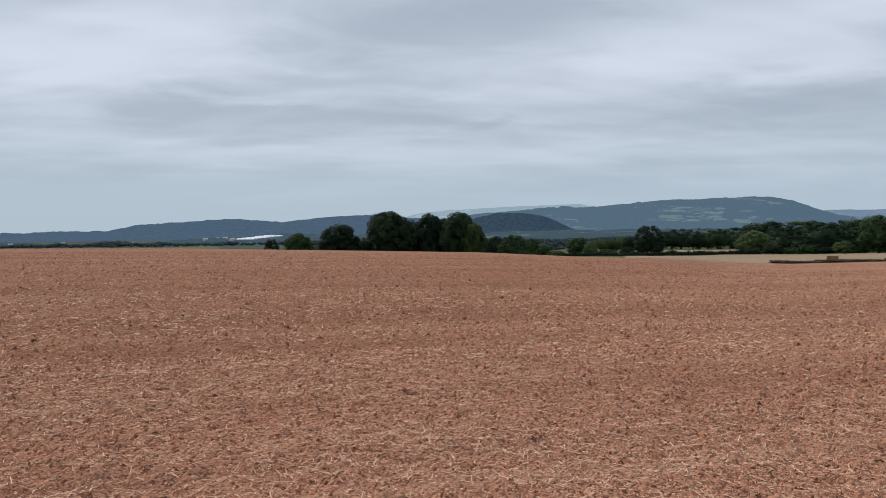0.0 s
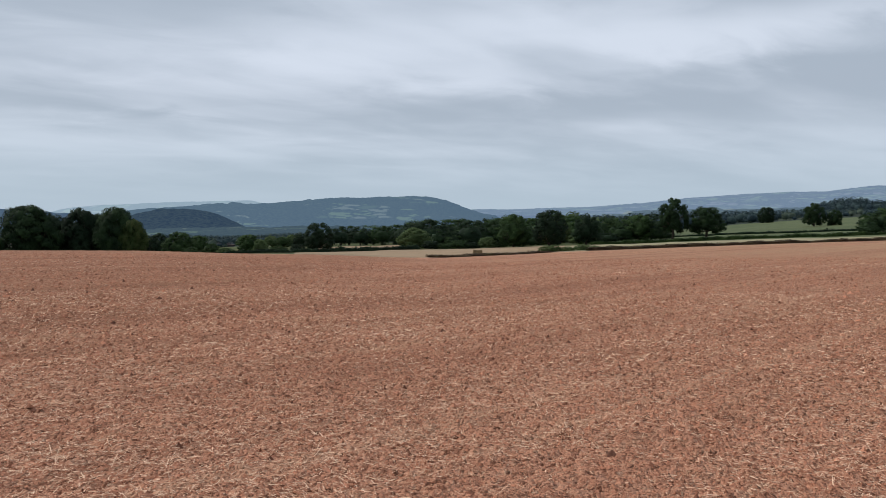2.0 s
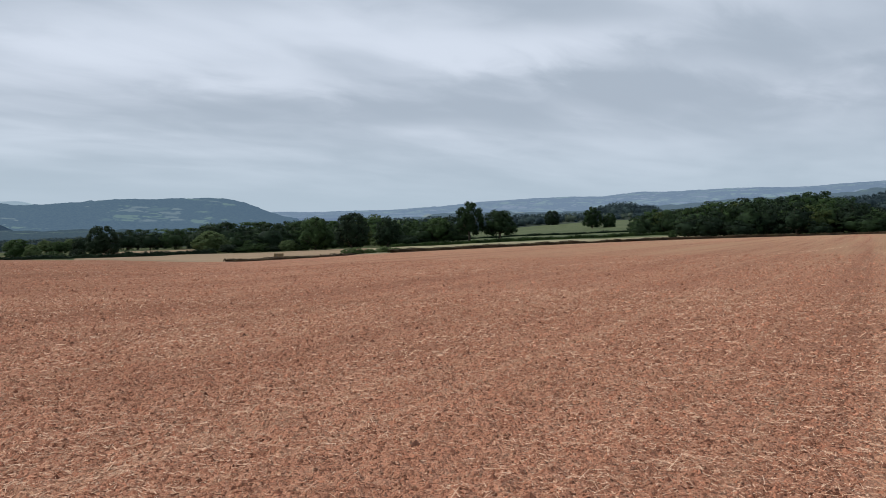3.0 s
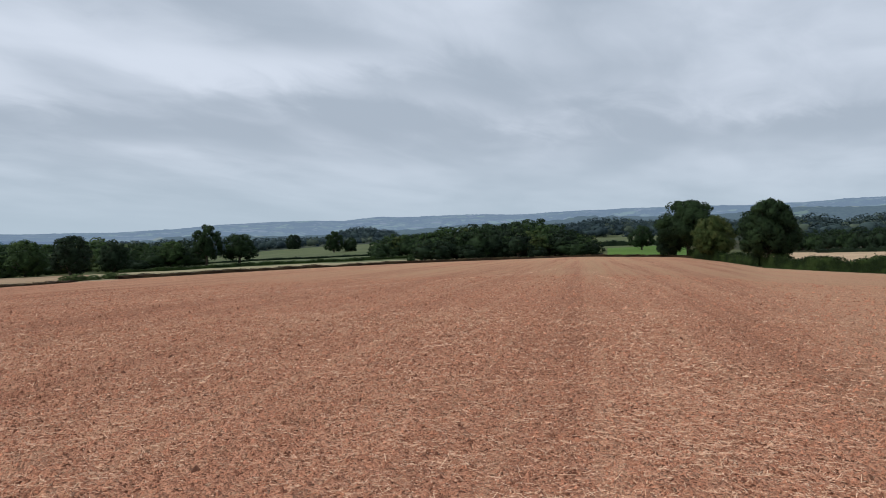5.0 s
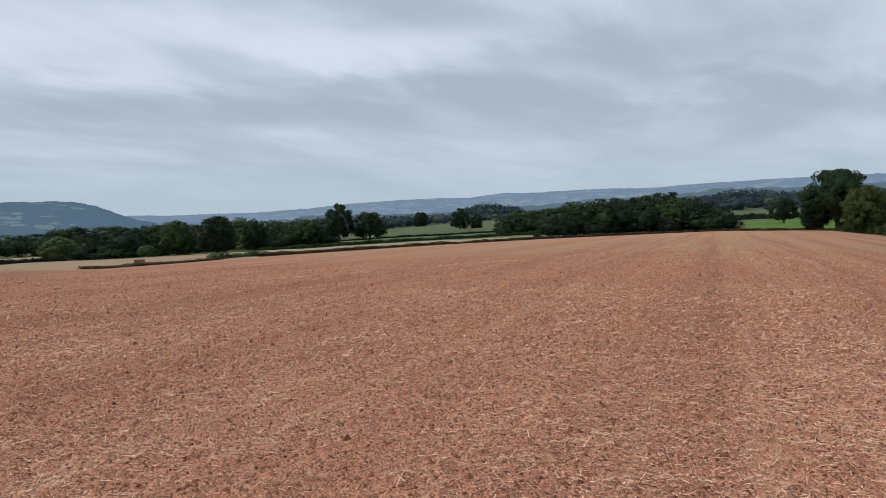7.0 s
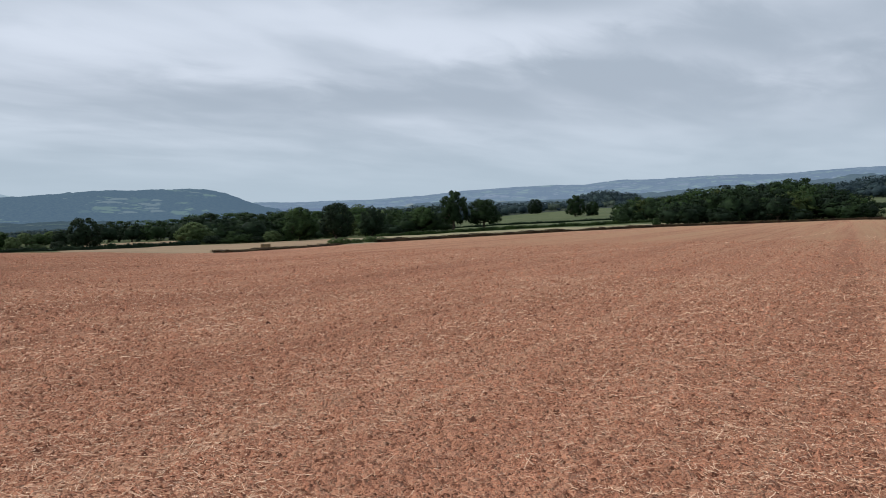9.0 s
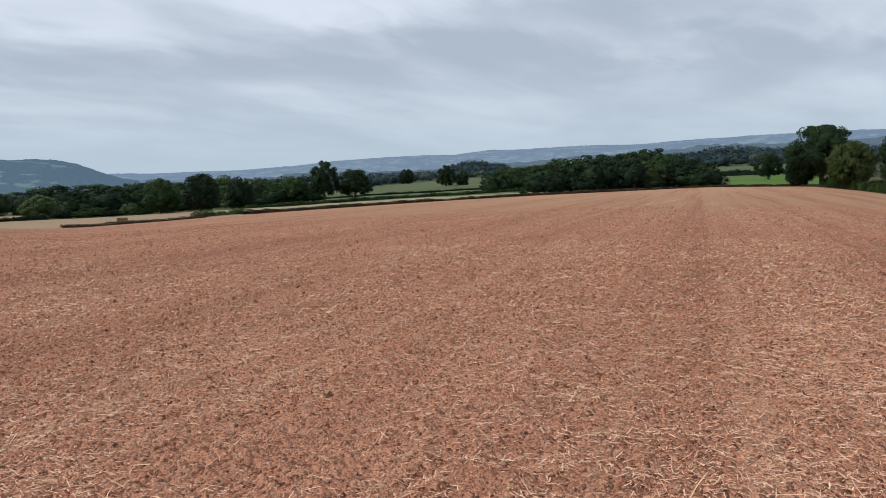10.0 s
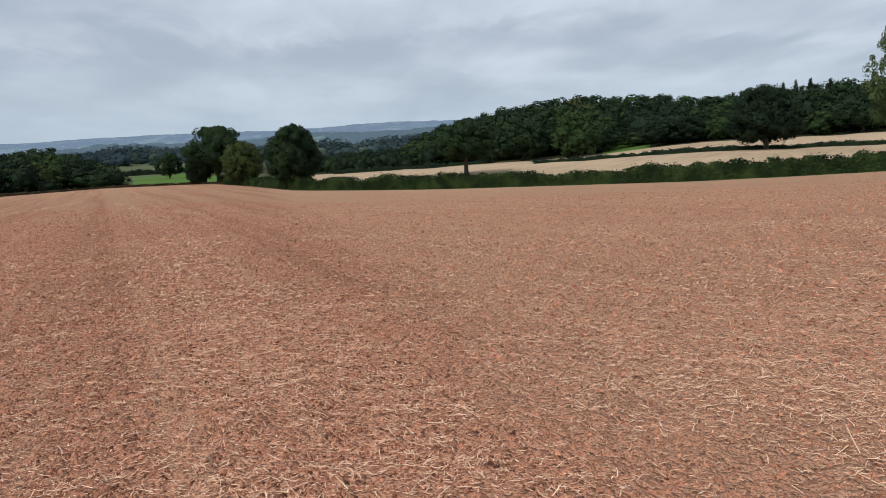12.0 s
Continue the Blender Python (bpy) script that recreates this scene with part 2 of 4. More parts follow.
SOIL = soil_material()
STUBBLE = plain_field("pale_stubble", rgb(0.275, 0.195, 0.12), rgb(0.375, 0.265, 0.17), 0.3, 75.0)
STUBBLE_GREEN = plain_field("greening_stubble", rgb(0.27, 0.232, 0.138), rgb(0.365, 0.315, 0.195), 0.3, 75.0)
PASTURE = plain_field("pasture", rgb(0.075, 0.100, 0.046), rgb(0.125, 0.145, 0.07), 0.3, 60.0)
BRIGHT_GRASS = plain_field("bright_pasture", rgb(0.075, 0.15, 0.025), rgb(0.11, 0.20, 0.035), 0.3)
TAN_FIELD = plain_field("straw_strewn_field", rgb(0.42, 0.30, 0.19), rgb(0.55, 0.40, 0.265), 0.3, 125.0)
ROUGH_GRASS = plain_field("rough_grass", rgb(0.05, 0.07, 0.025), rgb(0.12, 0.12, 0.05), 0.5)
WOOD_FLOOR = plain_field("wood_floor", rgb(0.03, 0.035, 0.018), rgb(0.06, 0.06, 0.03), 0.5)
VALE = vale_material()
OAK_LEAF = leaf_material("oak_leaves", rgb(0.012, 0.026, 0.011), rgb(0.030, 0.056, 0.021))
DEEP_LEAF = leaf_material("deep_green_leaves", rgb(0.009, 0.019, 0.010), rgb(0.022, 0.041, 0.020))
ASH_LEAF = leaf_material("ash_leaves", rgb(0.021, 0.042, 0.014), rgb(0.048, 0.085, 0.028))
TURNING_LEAF = leaf_material("turning_leaves", rgb(0.034, 0.056, 0.016), rgb(0.07, 0.095, 0.029), rgb(0.085, 0.095, 0.034))
WILLOW_LEAF = leaf_material("willow_leaves", rgb(0.052, 0.085, 0.030), rgb(0.105, 0.145, 0.058))
SCRUB_LEAF = leaf_material("scrub_leaves", rgb(0.045, 0.075, 0.024), rgb(0.10, 0.14, 0.05))
HEDGE_LEAF = leaf_material("hedge_leaves", rgb(0.011, 0.024, 0.007), rgb(0.044, 0.078, 0.02), rgb(0.055, 0.085, 0.025))
# leaves of woods past 400 m, with the haze mixed into their colours
HAZED_DARK_LEAF = leaf_material("hazed_dark_woods", rgb(0.022, 0.040, 0.050), rgb(0.042, 0.068, 0.076))
HAZED_LEAF = leaf_material("hazed_woods", rgb(0.033, 0.057, 0.062), rgb(0.060, 0.092, 0.090))
HAZED_PALE_LEAF = leaf_material("hazed_pale_woods", rgb(0.055, 0.080, 0.064), rgb(0.095, 0.125, 0.090))
BRUSH = leaf_material("cut_brushwood", rgb(0.040, 0.028, 0.016), rgb(0.115, 0.072, 0.040), rgb(0.075, 0.078, 0.036))
BARK = grainy("bark", rgb(0.035, 0.028, 0.02), rgb(0.10, 0.085, 0.065), 5.0)
STRAW = grainy("straw", rgb(0.56, 0.295, 0.17), rgb(1.0, 0.72, 0.51), 9.0, 0.65, 0.2, 0.002, True)
DARK_CLOD = grainy("dark_clods", rgb(0.085, 0.037, 0.024), rgb(0.30, 0.13, 0.08), 30.0, 0.95, 0.7, 0.01, True)
CLOD = grainy("soil_clods", rgb(0.12, 0.047, 0.027), rgb(0.76, 0.345, 0.208), 40.0, 0.95, 0.7, 0.01, True)


# ---- tools ----
def mesh_of(name, verts, faces, mats, index=None, smooth=False, normals=None):
    """A mesh from numpy arrays; all faces have the same number of corners."""
    me = bpy.data.meshes.new(name)
    verts, faces = np.asarray(verts, np.float32), np.asarray(faces, np.int32)
    corners = faces.shape[1]
    me.vertices.add(len(verts))
    me.vertices.foreach_set("co", verts.ravel())
    me.loops.add(faces.size)
    me.loops.foreach_set("vertex_index", faces.ravel())
    me.polygons.add(len(faces))
    me.polygons.foreach_set("loop_start", np.arange(0, faces.size, corners, dtype=np.int32))
    me.polygons.foreach_set("loop_total", np.full(len(faces), corners, np.int32))
    for one in mats:
        me.materials.append(one)
    if index is not None:
        me.polygons.foreach_set("material_index", np.asarray(index, np.int32))
    me.polygons.foreach_set("use_smooth", np.full(len(faces), smooth, bool))
    me.update(calc_edges=True)
    me.validate()
    if normals is not None:
        me.normals_split_custom_set_from_vertices(np.asarray(normals, np.float32))
    return me


def value_noise(x, y, seed):
    """Smooth noise from 0 to 1 on a unit grid."""
    xi, yi = np.floor(x).astype(np.int64), np.floor(y).astype(np.int64)
    u, v = x - xi, y - yi
    u, v = u * u * (3 - 2 * u), v * v * (3 - 2 * v)

    def lattice(i, j):
        k = (i * 374761393 + j * 668265263 + seed * 974634721) & 0x7FFFFFFF
        k = ((k ^ (k >> 13)) * 1274126177) & 0x7FFFFFFF
        return ((k ^ (k >> 16)) & 0xFFFF) / 65535.0

    return (lattice(xi, yi) * (1 - u) + lattice(xi + 1, yi) * u) * (1 - v) + (lattice(xi, yi + 1) * (1 - u) + lattice(xi + 1, yi + 1) * u) * v


# ---- the lie of the land: heights along lines that run round the field ----
AROUND = np.arange(-180.0, 180.01, 0.25)


def profile(knots, blur=2.5):
    """A smooth function of the heading from (heading, value) knots."""
    a, v = zip(*knots)
    dense = np.interp(AROUND, a, v)
    reach = int(blur / 0.25)
    weights = np.hanning(2 * reach + 3)
    dense = np.convolve(np.pad(dense, reach + 1, mode="edge"), weights / weights.sum(), mode="valid")
    return lambda az: np.interp(az, AROUND, dense)


# where the ploughed field ends: how far off, and how high the ground is there
EDGE_FAR = profile([(-180, 60), (-40, 55), (3, 55), (9, 57), (16, 62), (21, 75), (25, 85), (30, 95), (34, 100), (41, 112), (50, 125), (57, 135), (66, 150), (70, 155), (77, 160), (80, 140), (83, 120), (88, 112), (94, 101), (103, 92), (112, 85), (119, 81), (125, 79), (140, 80), (180, 60)], 1.0)
EDGE_ANGLE = profile([(-180, -1.5), (-31, -1.52), (-20, -1.65), (-13, -1.8), (0, -2.02), (3, -2.06), (9, -2.3), (16, -2.44), (21, -2.65), (25, -2.66), (30.5, -2.38), (34, -2.15), (41, -1.78), (50, -1.3), (57, -0.96), (66, -0.6), (70, -0.44), (77, -0.44), (80, -0.78), (83, -1.24), (88, -1.44), (94, -1.62), (103, -1.7), (112, -1.73), (119, -1.6), (125, -1.4), (180, -1.5)], 1.0)
NEXT_FAR = profile([(-180, 200), (78, 200), (86, 155), (180, 155)], 3.0)
NEXT_ANGLE = profile([(-180, -3), (-40, -3.8), (1, -3.4), (6, -2.65), (9, -2.4), (16, -2.24), (21, -2.1), (27, -1.97), (32, -1.75), (36, -1.6), (43, -1.28), (48, -1.04), (53, -0.87), (57, -0.65), (64, -0.44), (70, -0.25), (76, -0.1), (84, -0.34), (91, -0.2), (94, -0.14), (99, 0.0), (103, 0.06), (107.6, 0.24), (113.5, 0.42), (119, 0.34), (125, 0.36), (180, 0)])
THIRD_FAR = profile([(-180, 270), (78, 270), (88, 200), (180, 200)], 3.0)
THIRD_ANGLE = profile([(-180, -3), (-40, -3.5), (3, -2.8), (9, -2.0), (16, -1.85), (21, -1.72), (27, -1.75), (32, -1.6), (36, -1.4), (39, -1.1), (45, -0.77), (51, -0.53), (57, -0.25), (64, -0.1), (70, 0.15), (76, 0.4), (84, -0.1), (91, 0.01), (94, 0.07), (98, 0.26), (103, 0.34), (107, 0.62), (110, 0.95), (113.5, 1.12), (121, 1.14), (130, 1.3), (180, 0)])
FOURTH_ANGLE = profile([(-180, -2), (-40, -2.6), (3, -2.3), (9, -1.8), (16, -1.6), (27, -1.4), (36, -1.0), (41, -0.57), (46, -0.03), (49, 0.21), (53, 0.5), (60, 0.6), (72, 0.75), (80, 0.8), (88, 0.7), (94, 1.2), (100, 1.8), (110, 2.2), (125, 2.6), (180, 0)])
VALE_ANGLE = profile([(-180, -1.2), (-40, -1.6), (9, -1.4), (20, -1.2), (36, -0.6), (46, 0.2), (53, 0.8), (64, 1.2), (75, 1.35), (88, 1.6), (95, 2.0), (125, 2.6), (180, 0)])
BEYOND_ANGLE = profile([(-180, -0.8), (-40, -1.4), (-18, -1.35), (-8, -1.1), (20, -0.6), (36, 0.2), (46, 0.9), (60, 1.5), (75, 2.0), (90, 2.2), (125, 2.2), (180, 0)])
RIM_ANGLE = profile([(-180, -0.6), (-40, -1.1), (-8, -0.9), (36, 0.0), (60, 0.9), (90, 1.8), (125, 1.8), (180, 0)])


def level(far, angle):
    return EYE + far * np.tan(np.radians(angle))


def ground_height(az, d):
    """Height of the ground at a heading (degrees) and a distance (metres)."""
    az, d = np.broadcast_arrays(np.asarray(az, float), np.asarray(d, float))
    e = EDGE_FAR(az)
    fars = [e, NEXT_FAR(az), THIRD_FAR(az), np.full_like(e, 450.0), np.full_like(e, 900.0), np.full_like(e, 1800.0), np.full_like(e, 4950.0)]
    angles = [f(az) for f in (EDGE_ANGLE, NEXT_ANGLE, THIRD_ANGLE, FOURTH_ANGLE, VALE_ANGLE, BEYOND_ANGLE, RIM_ANGLE)]
    tops = [level(f, a) for f, a in zip(fars, angles)]
    s = np.clip(d / e, 0, 1)
    z = tops[0] * (0.45 * s + 0.55 * s * s)
    for i in range(6):
        u = np.clip((d - fars[i]) / (fars[i + 1] - fars[i]), 0, 1)
        z = np.where(d > fars[i], tops[i] + (tops[i + 1] - tops[i]) * u, z)
    return z


def spot(az, d, lift=0.0):
    a = radians(az)
    return Vector((d * math.sin(a), d * math.cos(a), float(ground_height(az, d)) + lift))


def field_relief(x, y):
    """Clods and hollows left by the harrow."""
    r = np.hypot(x, y)
    z = 0.030 * (value_noise(x * 0.9, y * 0.9, 1) - 0.5) + 0.05 * (value_noise(x * 3.1, y * 3.1, 2) - 0.5)
    z += 0.07 * np.maximum(value_noise(x * 8.0, y * 8.0, 3) - 0.55, 0) + 0.030 * (value_noise(x * 17.0, y * 17.0, 4) - 0.5) * (1.0 + 1.3 * np.clip((r - 3.5) / 6.0, 0, 1) + 2.8 * np.clip((r - 10.0) / 10.0, 0, 1))
    furrow = x * math.sin(radians(160)) + y * math.cos(radians(160))
    z += 0.012 * (value_noise(furrow * 2.2, 0 * x, 5) - 0.5)
    return z * np.clip(1.3 - r / 40.0, 0.12, 1.0)


def make_ground():
    az = np.concatenate([np.arange(-180, -36, 4.0), np.arange(-36, 130, 0.34), np.arange(130, 180, 4.0)])
    e = EDGE_FAR(az)
    inner = (0.0, 0.6, 1.4, 2.4)
    near_steps, far_steps = np.linspace(0, 1, 221)[1:], np.linspace(0, 1, 101)[1:]
    rings = [np.full_like(az, r) for r in inner]
    rings += [np.full_like(az, 2.4 * (20.0 / 2.4) ** s) for s in near_steps]
    rings += [20.0 * (e / 20.0) ** s for s in far_steps]
    zone = [0] * (len(rings) - 1)
    fars = [e, NEXT_FAR(az), THIRD_FAR(az), np.full_like(e, 450.0), np.full_like(e, 900.0), np.full_like(e, 1800.0), np.full_like(e, 4950.0)]
    for i, count in enumerate((22, 12, 14, 16, 14, 10)):
        for s in np.arange(1, count + 1) / count:
            rings.append(fars[i] + (fars[i + 1] - fars[i]) * s)
            zone.append(i + 1)
    d = np.array(rings)
    a = np.broadcast_to(az, d.shape)
    x, y = d * np.sin(np.radians(a)), d * np.cos(np.radians(a))
    z = ground_height(a, d)
    inside = np.arange(len(d))[:, None] < len(zone) - sum((22, 12, 14, 16, 14, 10)) + 1
    z = z + np.where(inside, field_relief(x, y) * np.clip(d / 1.5, 0, 1), 0.25 * (value_noise(x * 0.2, y * 0.2, 6) - 0.5) * np.clip((d - e) / 20, 0, 1))
    rows, cols = d.shape
    i, j = np.meshgrid(np.arange(rows - 1), np.arange(cols), indexing="ij")
    k = (j + 1) % cols
    faces = np.stack([i * cols + j, (i + 1) * cols + j, (i + 1) * cols + k, i * cols + k], -1).reshape(-1, 4)[:, ::-1]
    zones = np.array(zone)[i.ravel()]
    head = az[j.ravel()]
    use = np.zeros(len(faces), int)
    use[zones == 1] = np.where(head[zones == 1] < 13.5, 5, np.where(head[zones == 1] < 34, 1, np.where(head[zones == 1] < 62, 2, np.where(head[zones == 1] < 71.5, 5, np.where(head[zones == 1] < 77.5, 4, np.where(head[zones == 1] < 80, 5, 8))))))
    q = zones == 2
    use[q] = np.where(head[q] < 15, 5, np.where(head[q] < 22, 1, np.where(head[q] < 36, 5, np.where(head[q] < 60, 3, np.where(head[q] < 71.5, 5, np.where(head[q] < 77.5, 4, np.where(head[q] < 84, 5, 8)))))))
    q = zones == 3
    use[q] = np.where(head[q] < 34, 5, np.where(head[q] < 71.5, 3, np.where(head[q] < 80, 3, np.where((head[q] > 106) & (head[q] < 109.5), 4, 6))))
    use[zones >= 4] = 7
    use[(zones == 4) & (((head > 69) & (head < 80)) | ((head > -20.3) & (head < -16.8)))] = 3
    me = mesh_of("ground", np.stack([x, y, z], -1).reshape(-1, 3), faces, [SOIL, STUBBLE, STUBBLE_GREEN, PASTURE, BRIGHT_GRASS, ROUGH_GRASS, WOOD_FLOOR, VALE, TAN_FIELD], use, True)
    return tagged(new("ground", me), "harrowed red soil field falling to stubble, pasture and a wide vale", "ground", kind="structure")


make_ground()


# ---- far hills ----
SURFACES = {}


def hill(name, label, far, knots, material_, front=700.0, foot=-1.2, rough=6.0, seed=0, blur=0.6, fringe=0.0):
    """A ridge: rows climb from its foot to the skyline and fall behind it."""
    top = profile(knots, blur)
    az = np.arange(knots[0][0], knots[-1][0] + 0.01, 0.15)
    count = 26
    s = np.linspace(0, 1, count)[:, None]
    ridge = level(far, top(az))
    base = level(far - front, foot) * np.ones_like(az)
    climb = 0.5 - 0.5 * np.cos(np.pi * s ** 0.85)
    d = (far - front) + front * s + 0 * az
    z = base + (np.minimum(ridge - base, 1e9)) * climb
    x, y = d * np.sin(np.radians(az)), d * np.cos(np.radians(az))
    z += climb * (rough * 7 * (value_noise(x / 240, y / 240, seed) - 0.5) * (1 - s) + climb ** 4 * rough * (value_noise(x / 40, y / 40, seed + 1) - 0.5) + climb ** 4 * rough * 0.8 * (value_noise(x / 14, y / 14, seed + 2) - 0.5))
    z += fringe * climb ** 10 * np.clip(value_noise(x / 160, y / 160, seed + 3) * 2.2 - 0.7, 0, 1) * value_noise(x / 17, y / 17, seed + 4)
    SURFACES[label] = az, d, z
    x, y, z = (np.vstack([v, v[-1:] * f]) for v, f in ((x, 1.03), (y, 1.03), (z, 1.0)))
    z[-1] = base[0] - 40
    rows, cols = x.shape
    i, j = np.meshgrid(np.arange(rows - 1), np.arange(cols - 1), indexing="ij")
    faces = np.stack([i * cols + j, i * cols + j + 1, (i + 1) * cols + j + 1, (i + 1) * cols + j], -1).reshape(-1, 4)
    me = mesh_of(name, np.stack([x, y, z], -1).reshape(-1, 3), faces, [material_], None, True)
    return tagged(new(name, me), label, "hill", kind="structure")


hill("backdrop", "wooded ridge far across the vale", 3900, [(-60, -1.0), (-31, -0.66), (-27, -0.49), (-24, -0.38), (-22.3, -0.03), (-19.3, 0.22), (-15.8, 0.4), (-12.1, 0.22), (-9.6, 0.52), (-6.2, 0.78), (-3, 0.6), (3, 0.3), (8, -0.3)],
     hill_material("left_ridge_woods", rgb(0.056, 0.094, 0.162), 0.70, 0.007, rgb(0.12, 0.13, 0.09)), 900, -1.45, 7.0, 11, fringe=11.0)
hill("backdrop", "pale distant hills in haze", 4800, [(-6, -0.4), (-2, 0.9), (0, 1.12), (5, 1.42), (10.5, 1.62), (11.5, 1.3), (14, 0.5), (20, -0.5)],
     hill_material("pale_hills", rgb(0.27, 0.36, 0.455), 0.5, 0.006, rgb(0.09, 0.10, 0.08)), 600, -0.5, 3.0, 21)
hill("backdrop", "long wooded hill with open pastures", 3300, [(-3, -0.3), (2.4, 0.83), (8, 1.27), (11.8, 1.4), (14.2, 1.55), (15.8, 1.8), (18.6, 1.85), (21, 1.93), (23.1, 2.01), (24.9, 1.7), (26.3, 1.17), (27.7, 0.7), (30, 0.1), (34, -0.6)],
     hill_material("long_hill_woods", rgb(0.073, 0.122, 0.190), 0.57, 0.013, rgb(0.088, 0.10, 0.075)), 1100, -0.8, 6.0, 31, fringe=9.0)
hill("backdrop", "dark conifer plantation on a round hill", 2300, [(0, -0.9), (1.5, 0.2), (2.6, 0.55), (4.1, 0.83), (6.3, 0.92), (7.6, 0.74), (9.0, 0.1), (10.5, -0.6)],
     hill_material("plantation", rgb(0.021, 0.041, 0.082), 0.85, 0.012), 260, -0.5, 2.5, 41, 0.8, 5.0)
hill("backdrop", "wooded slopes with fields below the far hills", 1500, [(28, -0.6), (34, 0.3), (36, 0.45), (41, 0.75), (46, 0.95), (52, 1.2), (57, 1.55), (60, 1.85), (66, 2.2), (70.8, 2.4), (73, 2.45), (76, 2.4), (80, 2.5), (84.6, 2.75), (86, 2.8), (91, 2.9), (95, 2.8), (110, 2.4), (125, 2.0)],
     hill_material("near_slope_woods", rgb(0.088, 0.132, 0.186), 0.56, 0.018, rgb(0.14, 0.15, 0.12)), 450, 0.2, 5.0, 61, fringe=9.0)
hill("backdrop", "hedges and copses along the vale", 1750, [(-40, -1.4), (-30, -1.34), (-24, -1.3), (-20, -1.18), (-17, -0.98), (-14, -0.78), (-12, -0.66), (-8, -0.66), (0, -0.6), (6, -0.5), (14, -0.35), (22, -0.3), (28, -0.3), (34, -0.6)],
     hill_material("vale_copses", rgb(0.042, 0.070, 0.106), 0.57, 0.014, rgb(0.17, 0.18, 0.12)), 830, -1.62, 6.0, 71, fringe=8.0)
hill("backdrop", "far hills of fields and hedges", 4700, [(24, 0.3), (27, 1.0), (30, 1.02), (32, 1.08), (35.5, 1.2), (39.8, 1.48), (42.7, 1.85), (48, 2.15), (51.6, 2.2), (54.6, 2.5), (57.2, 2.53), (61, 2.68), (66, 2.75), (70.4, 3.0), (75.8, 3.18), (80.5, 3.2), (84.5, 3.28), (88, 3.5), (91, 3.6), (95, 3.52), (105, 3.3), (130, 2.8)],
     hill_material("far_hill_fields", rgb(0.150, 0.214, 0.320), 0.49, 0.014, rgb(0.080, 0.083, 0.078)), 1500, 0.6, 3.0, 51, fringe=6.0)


# ---- trees ----
def leaf_sprays(rng, centres, outward, size):
    """Small leaf sprays: triangles of uneven size and tilt, one tip drooping."""
    count = len(centres)
    normal = outward + rng.normal(0, 0.38, (count, 3))
    normal /= np.linalg.norm(normal, axis=1)[:, None]
    side = np.cross(normal, rng.normal(0, 1, (count, 3)))
    side /= np.linalg.norm(side, axis=1)[:, None] + 1e-9
    other = np.cross(normal, side)
    s = (size * rng.uniform(0.6, 1.35, count))[:, None]
    t = s * rng.uniform(0.55, 0.9, count)[:, None]
    v = np.stack([centres - side * s * 0.5 - other * t * 0.4, centres + side * s * 0.5 - other * t * 0.4 - normal * s * 0.08, centres + other * t * 0.7], 1)
    return v.reshape(-1, 3), np.arange(count * 3).reshape(-1, 3)


def tube(points, radii, sides=6):
    """A tapered limb through the points."""
    verts, faces = [], []
    for i, (p, r) in enumerate(zip(points, radii)):
        a, b = points[max(i - 1, 0)], points[min(i + 1, len(points) - 1)]
        along = (b - a) / (np.linalg.norm(b - a) + 1e-9)
        u = np.cross(along, (0.31, 0.92, 0.21))
        u /= np.linalg.norm(u)
        v = np.cross(along, u)
        for k in range(sides):
            w = 2 * math.pi * k / sides
            verts.append(p + r * (math.cos(w) * u + math.sin(w) * v))
    for i in range(len(points) - 1):
        for k in range(sides):
            m = (k + 1) % sides
            faces.append((i * sides + k, i * sides + m, (i + 1) * sides + m, (i + 1) * sides + k))
    return np.array(verts), np.array(faces)


def joined(pieces):
    verts, faces, base = [], [], 0
    for v, f in pieces:
        verts.append(v)
        faces.append(f + base)
        base += len(v)
    return np.concatenate(verts), np.concatenate(faces)


GOLD = (1 + math.sqrt(5)) / 2
CORE_V = np.array([(-1, GOLD, 0), (1, GOLD, 0), (-1, -GOLD, 0), (1, -GOLD, 0), (0, -1, GOLD), (0, 1, GOLD), (0, -1, -GOLD), (0, 1, -GOLD), (GOLD, 0, -1), (GOLD, 0, 1), (-GOLD, 0, -1), (-GOLD, 0, 1)]) / math.hypot(1, GOLD)
CORE_F = np.array([(a, b, c) for a in range(12) for b in range(a + 1, 12) for c in range(b + 1, 12) if max(np.linalg.norm(CORE_V[a] - CORE_V[b]), np.linalg.norm(CORE_V[b] - CORE_V[c]), np.linalg.norm(CORE_V[a] - CORE_V[c])) < 1.2])
CORE_F = np.array([f if np.cross(CORE_V[f[1]] - CORE_V[f[0]], CORE_V[f[2]] - CORE_V[f[0]]) @ CORE_V[f[0]] > 0 else f[::-1] for f in CORE_F])


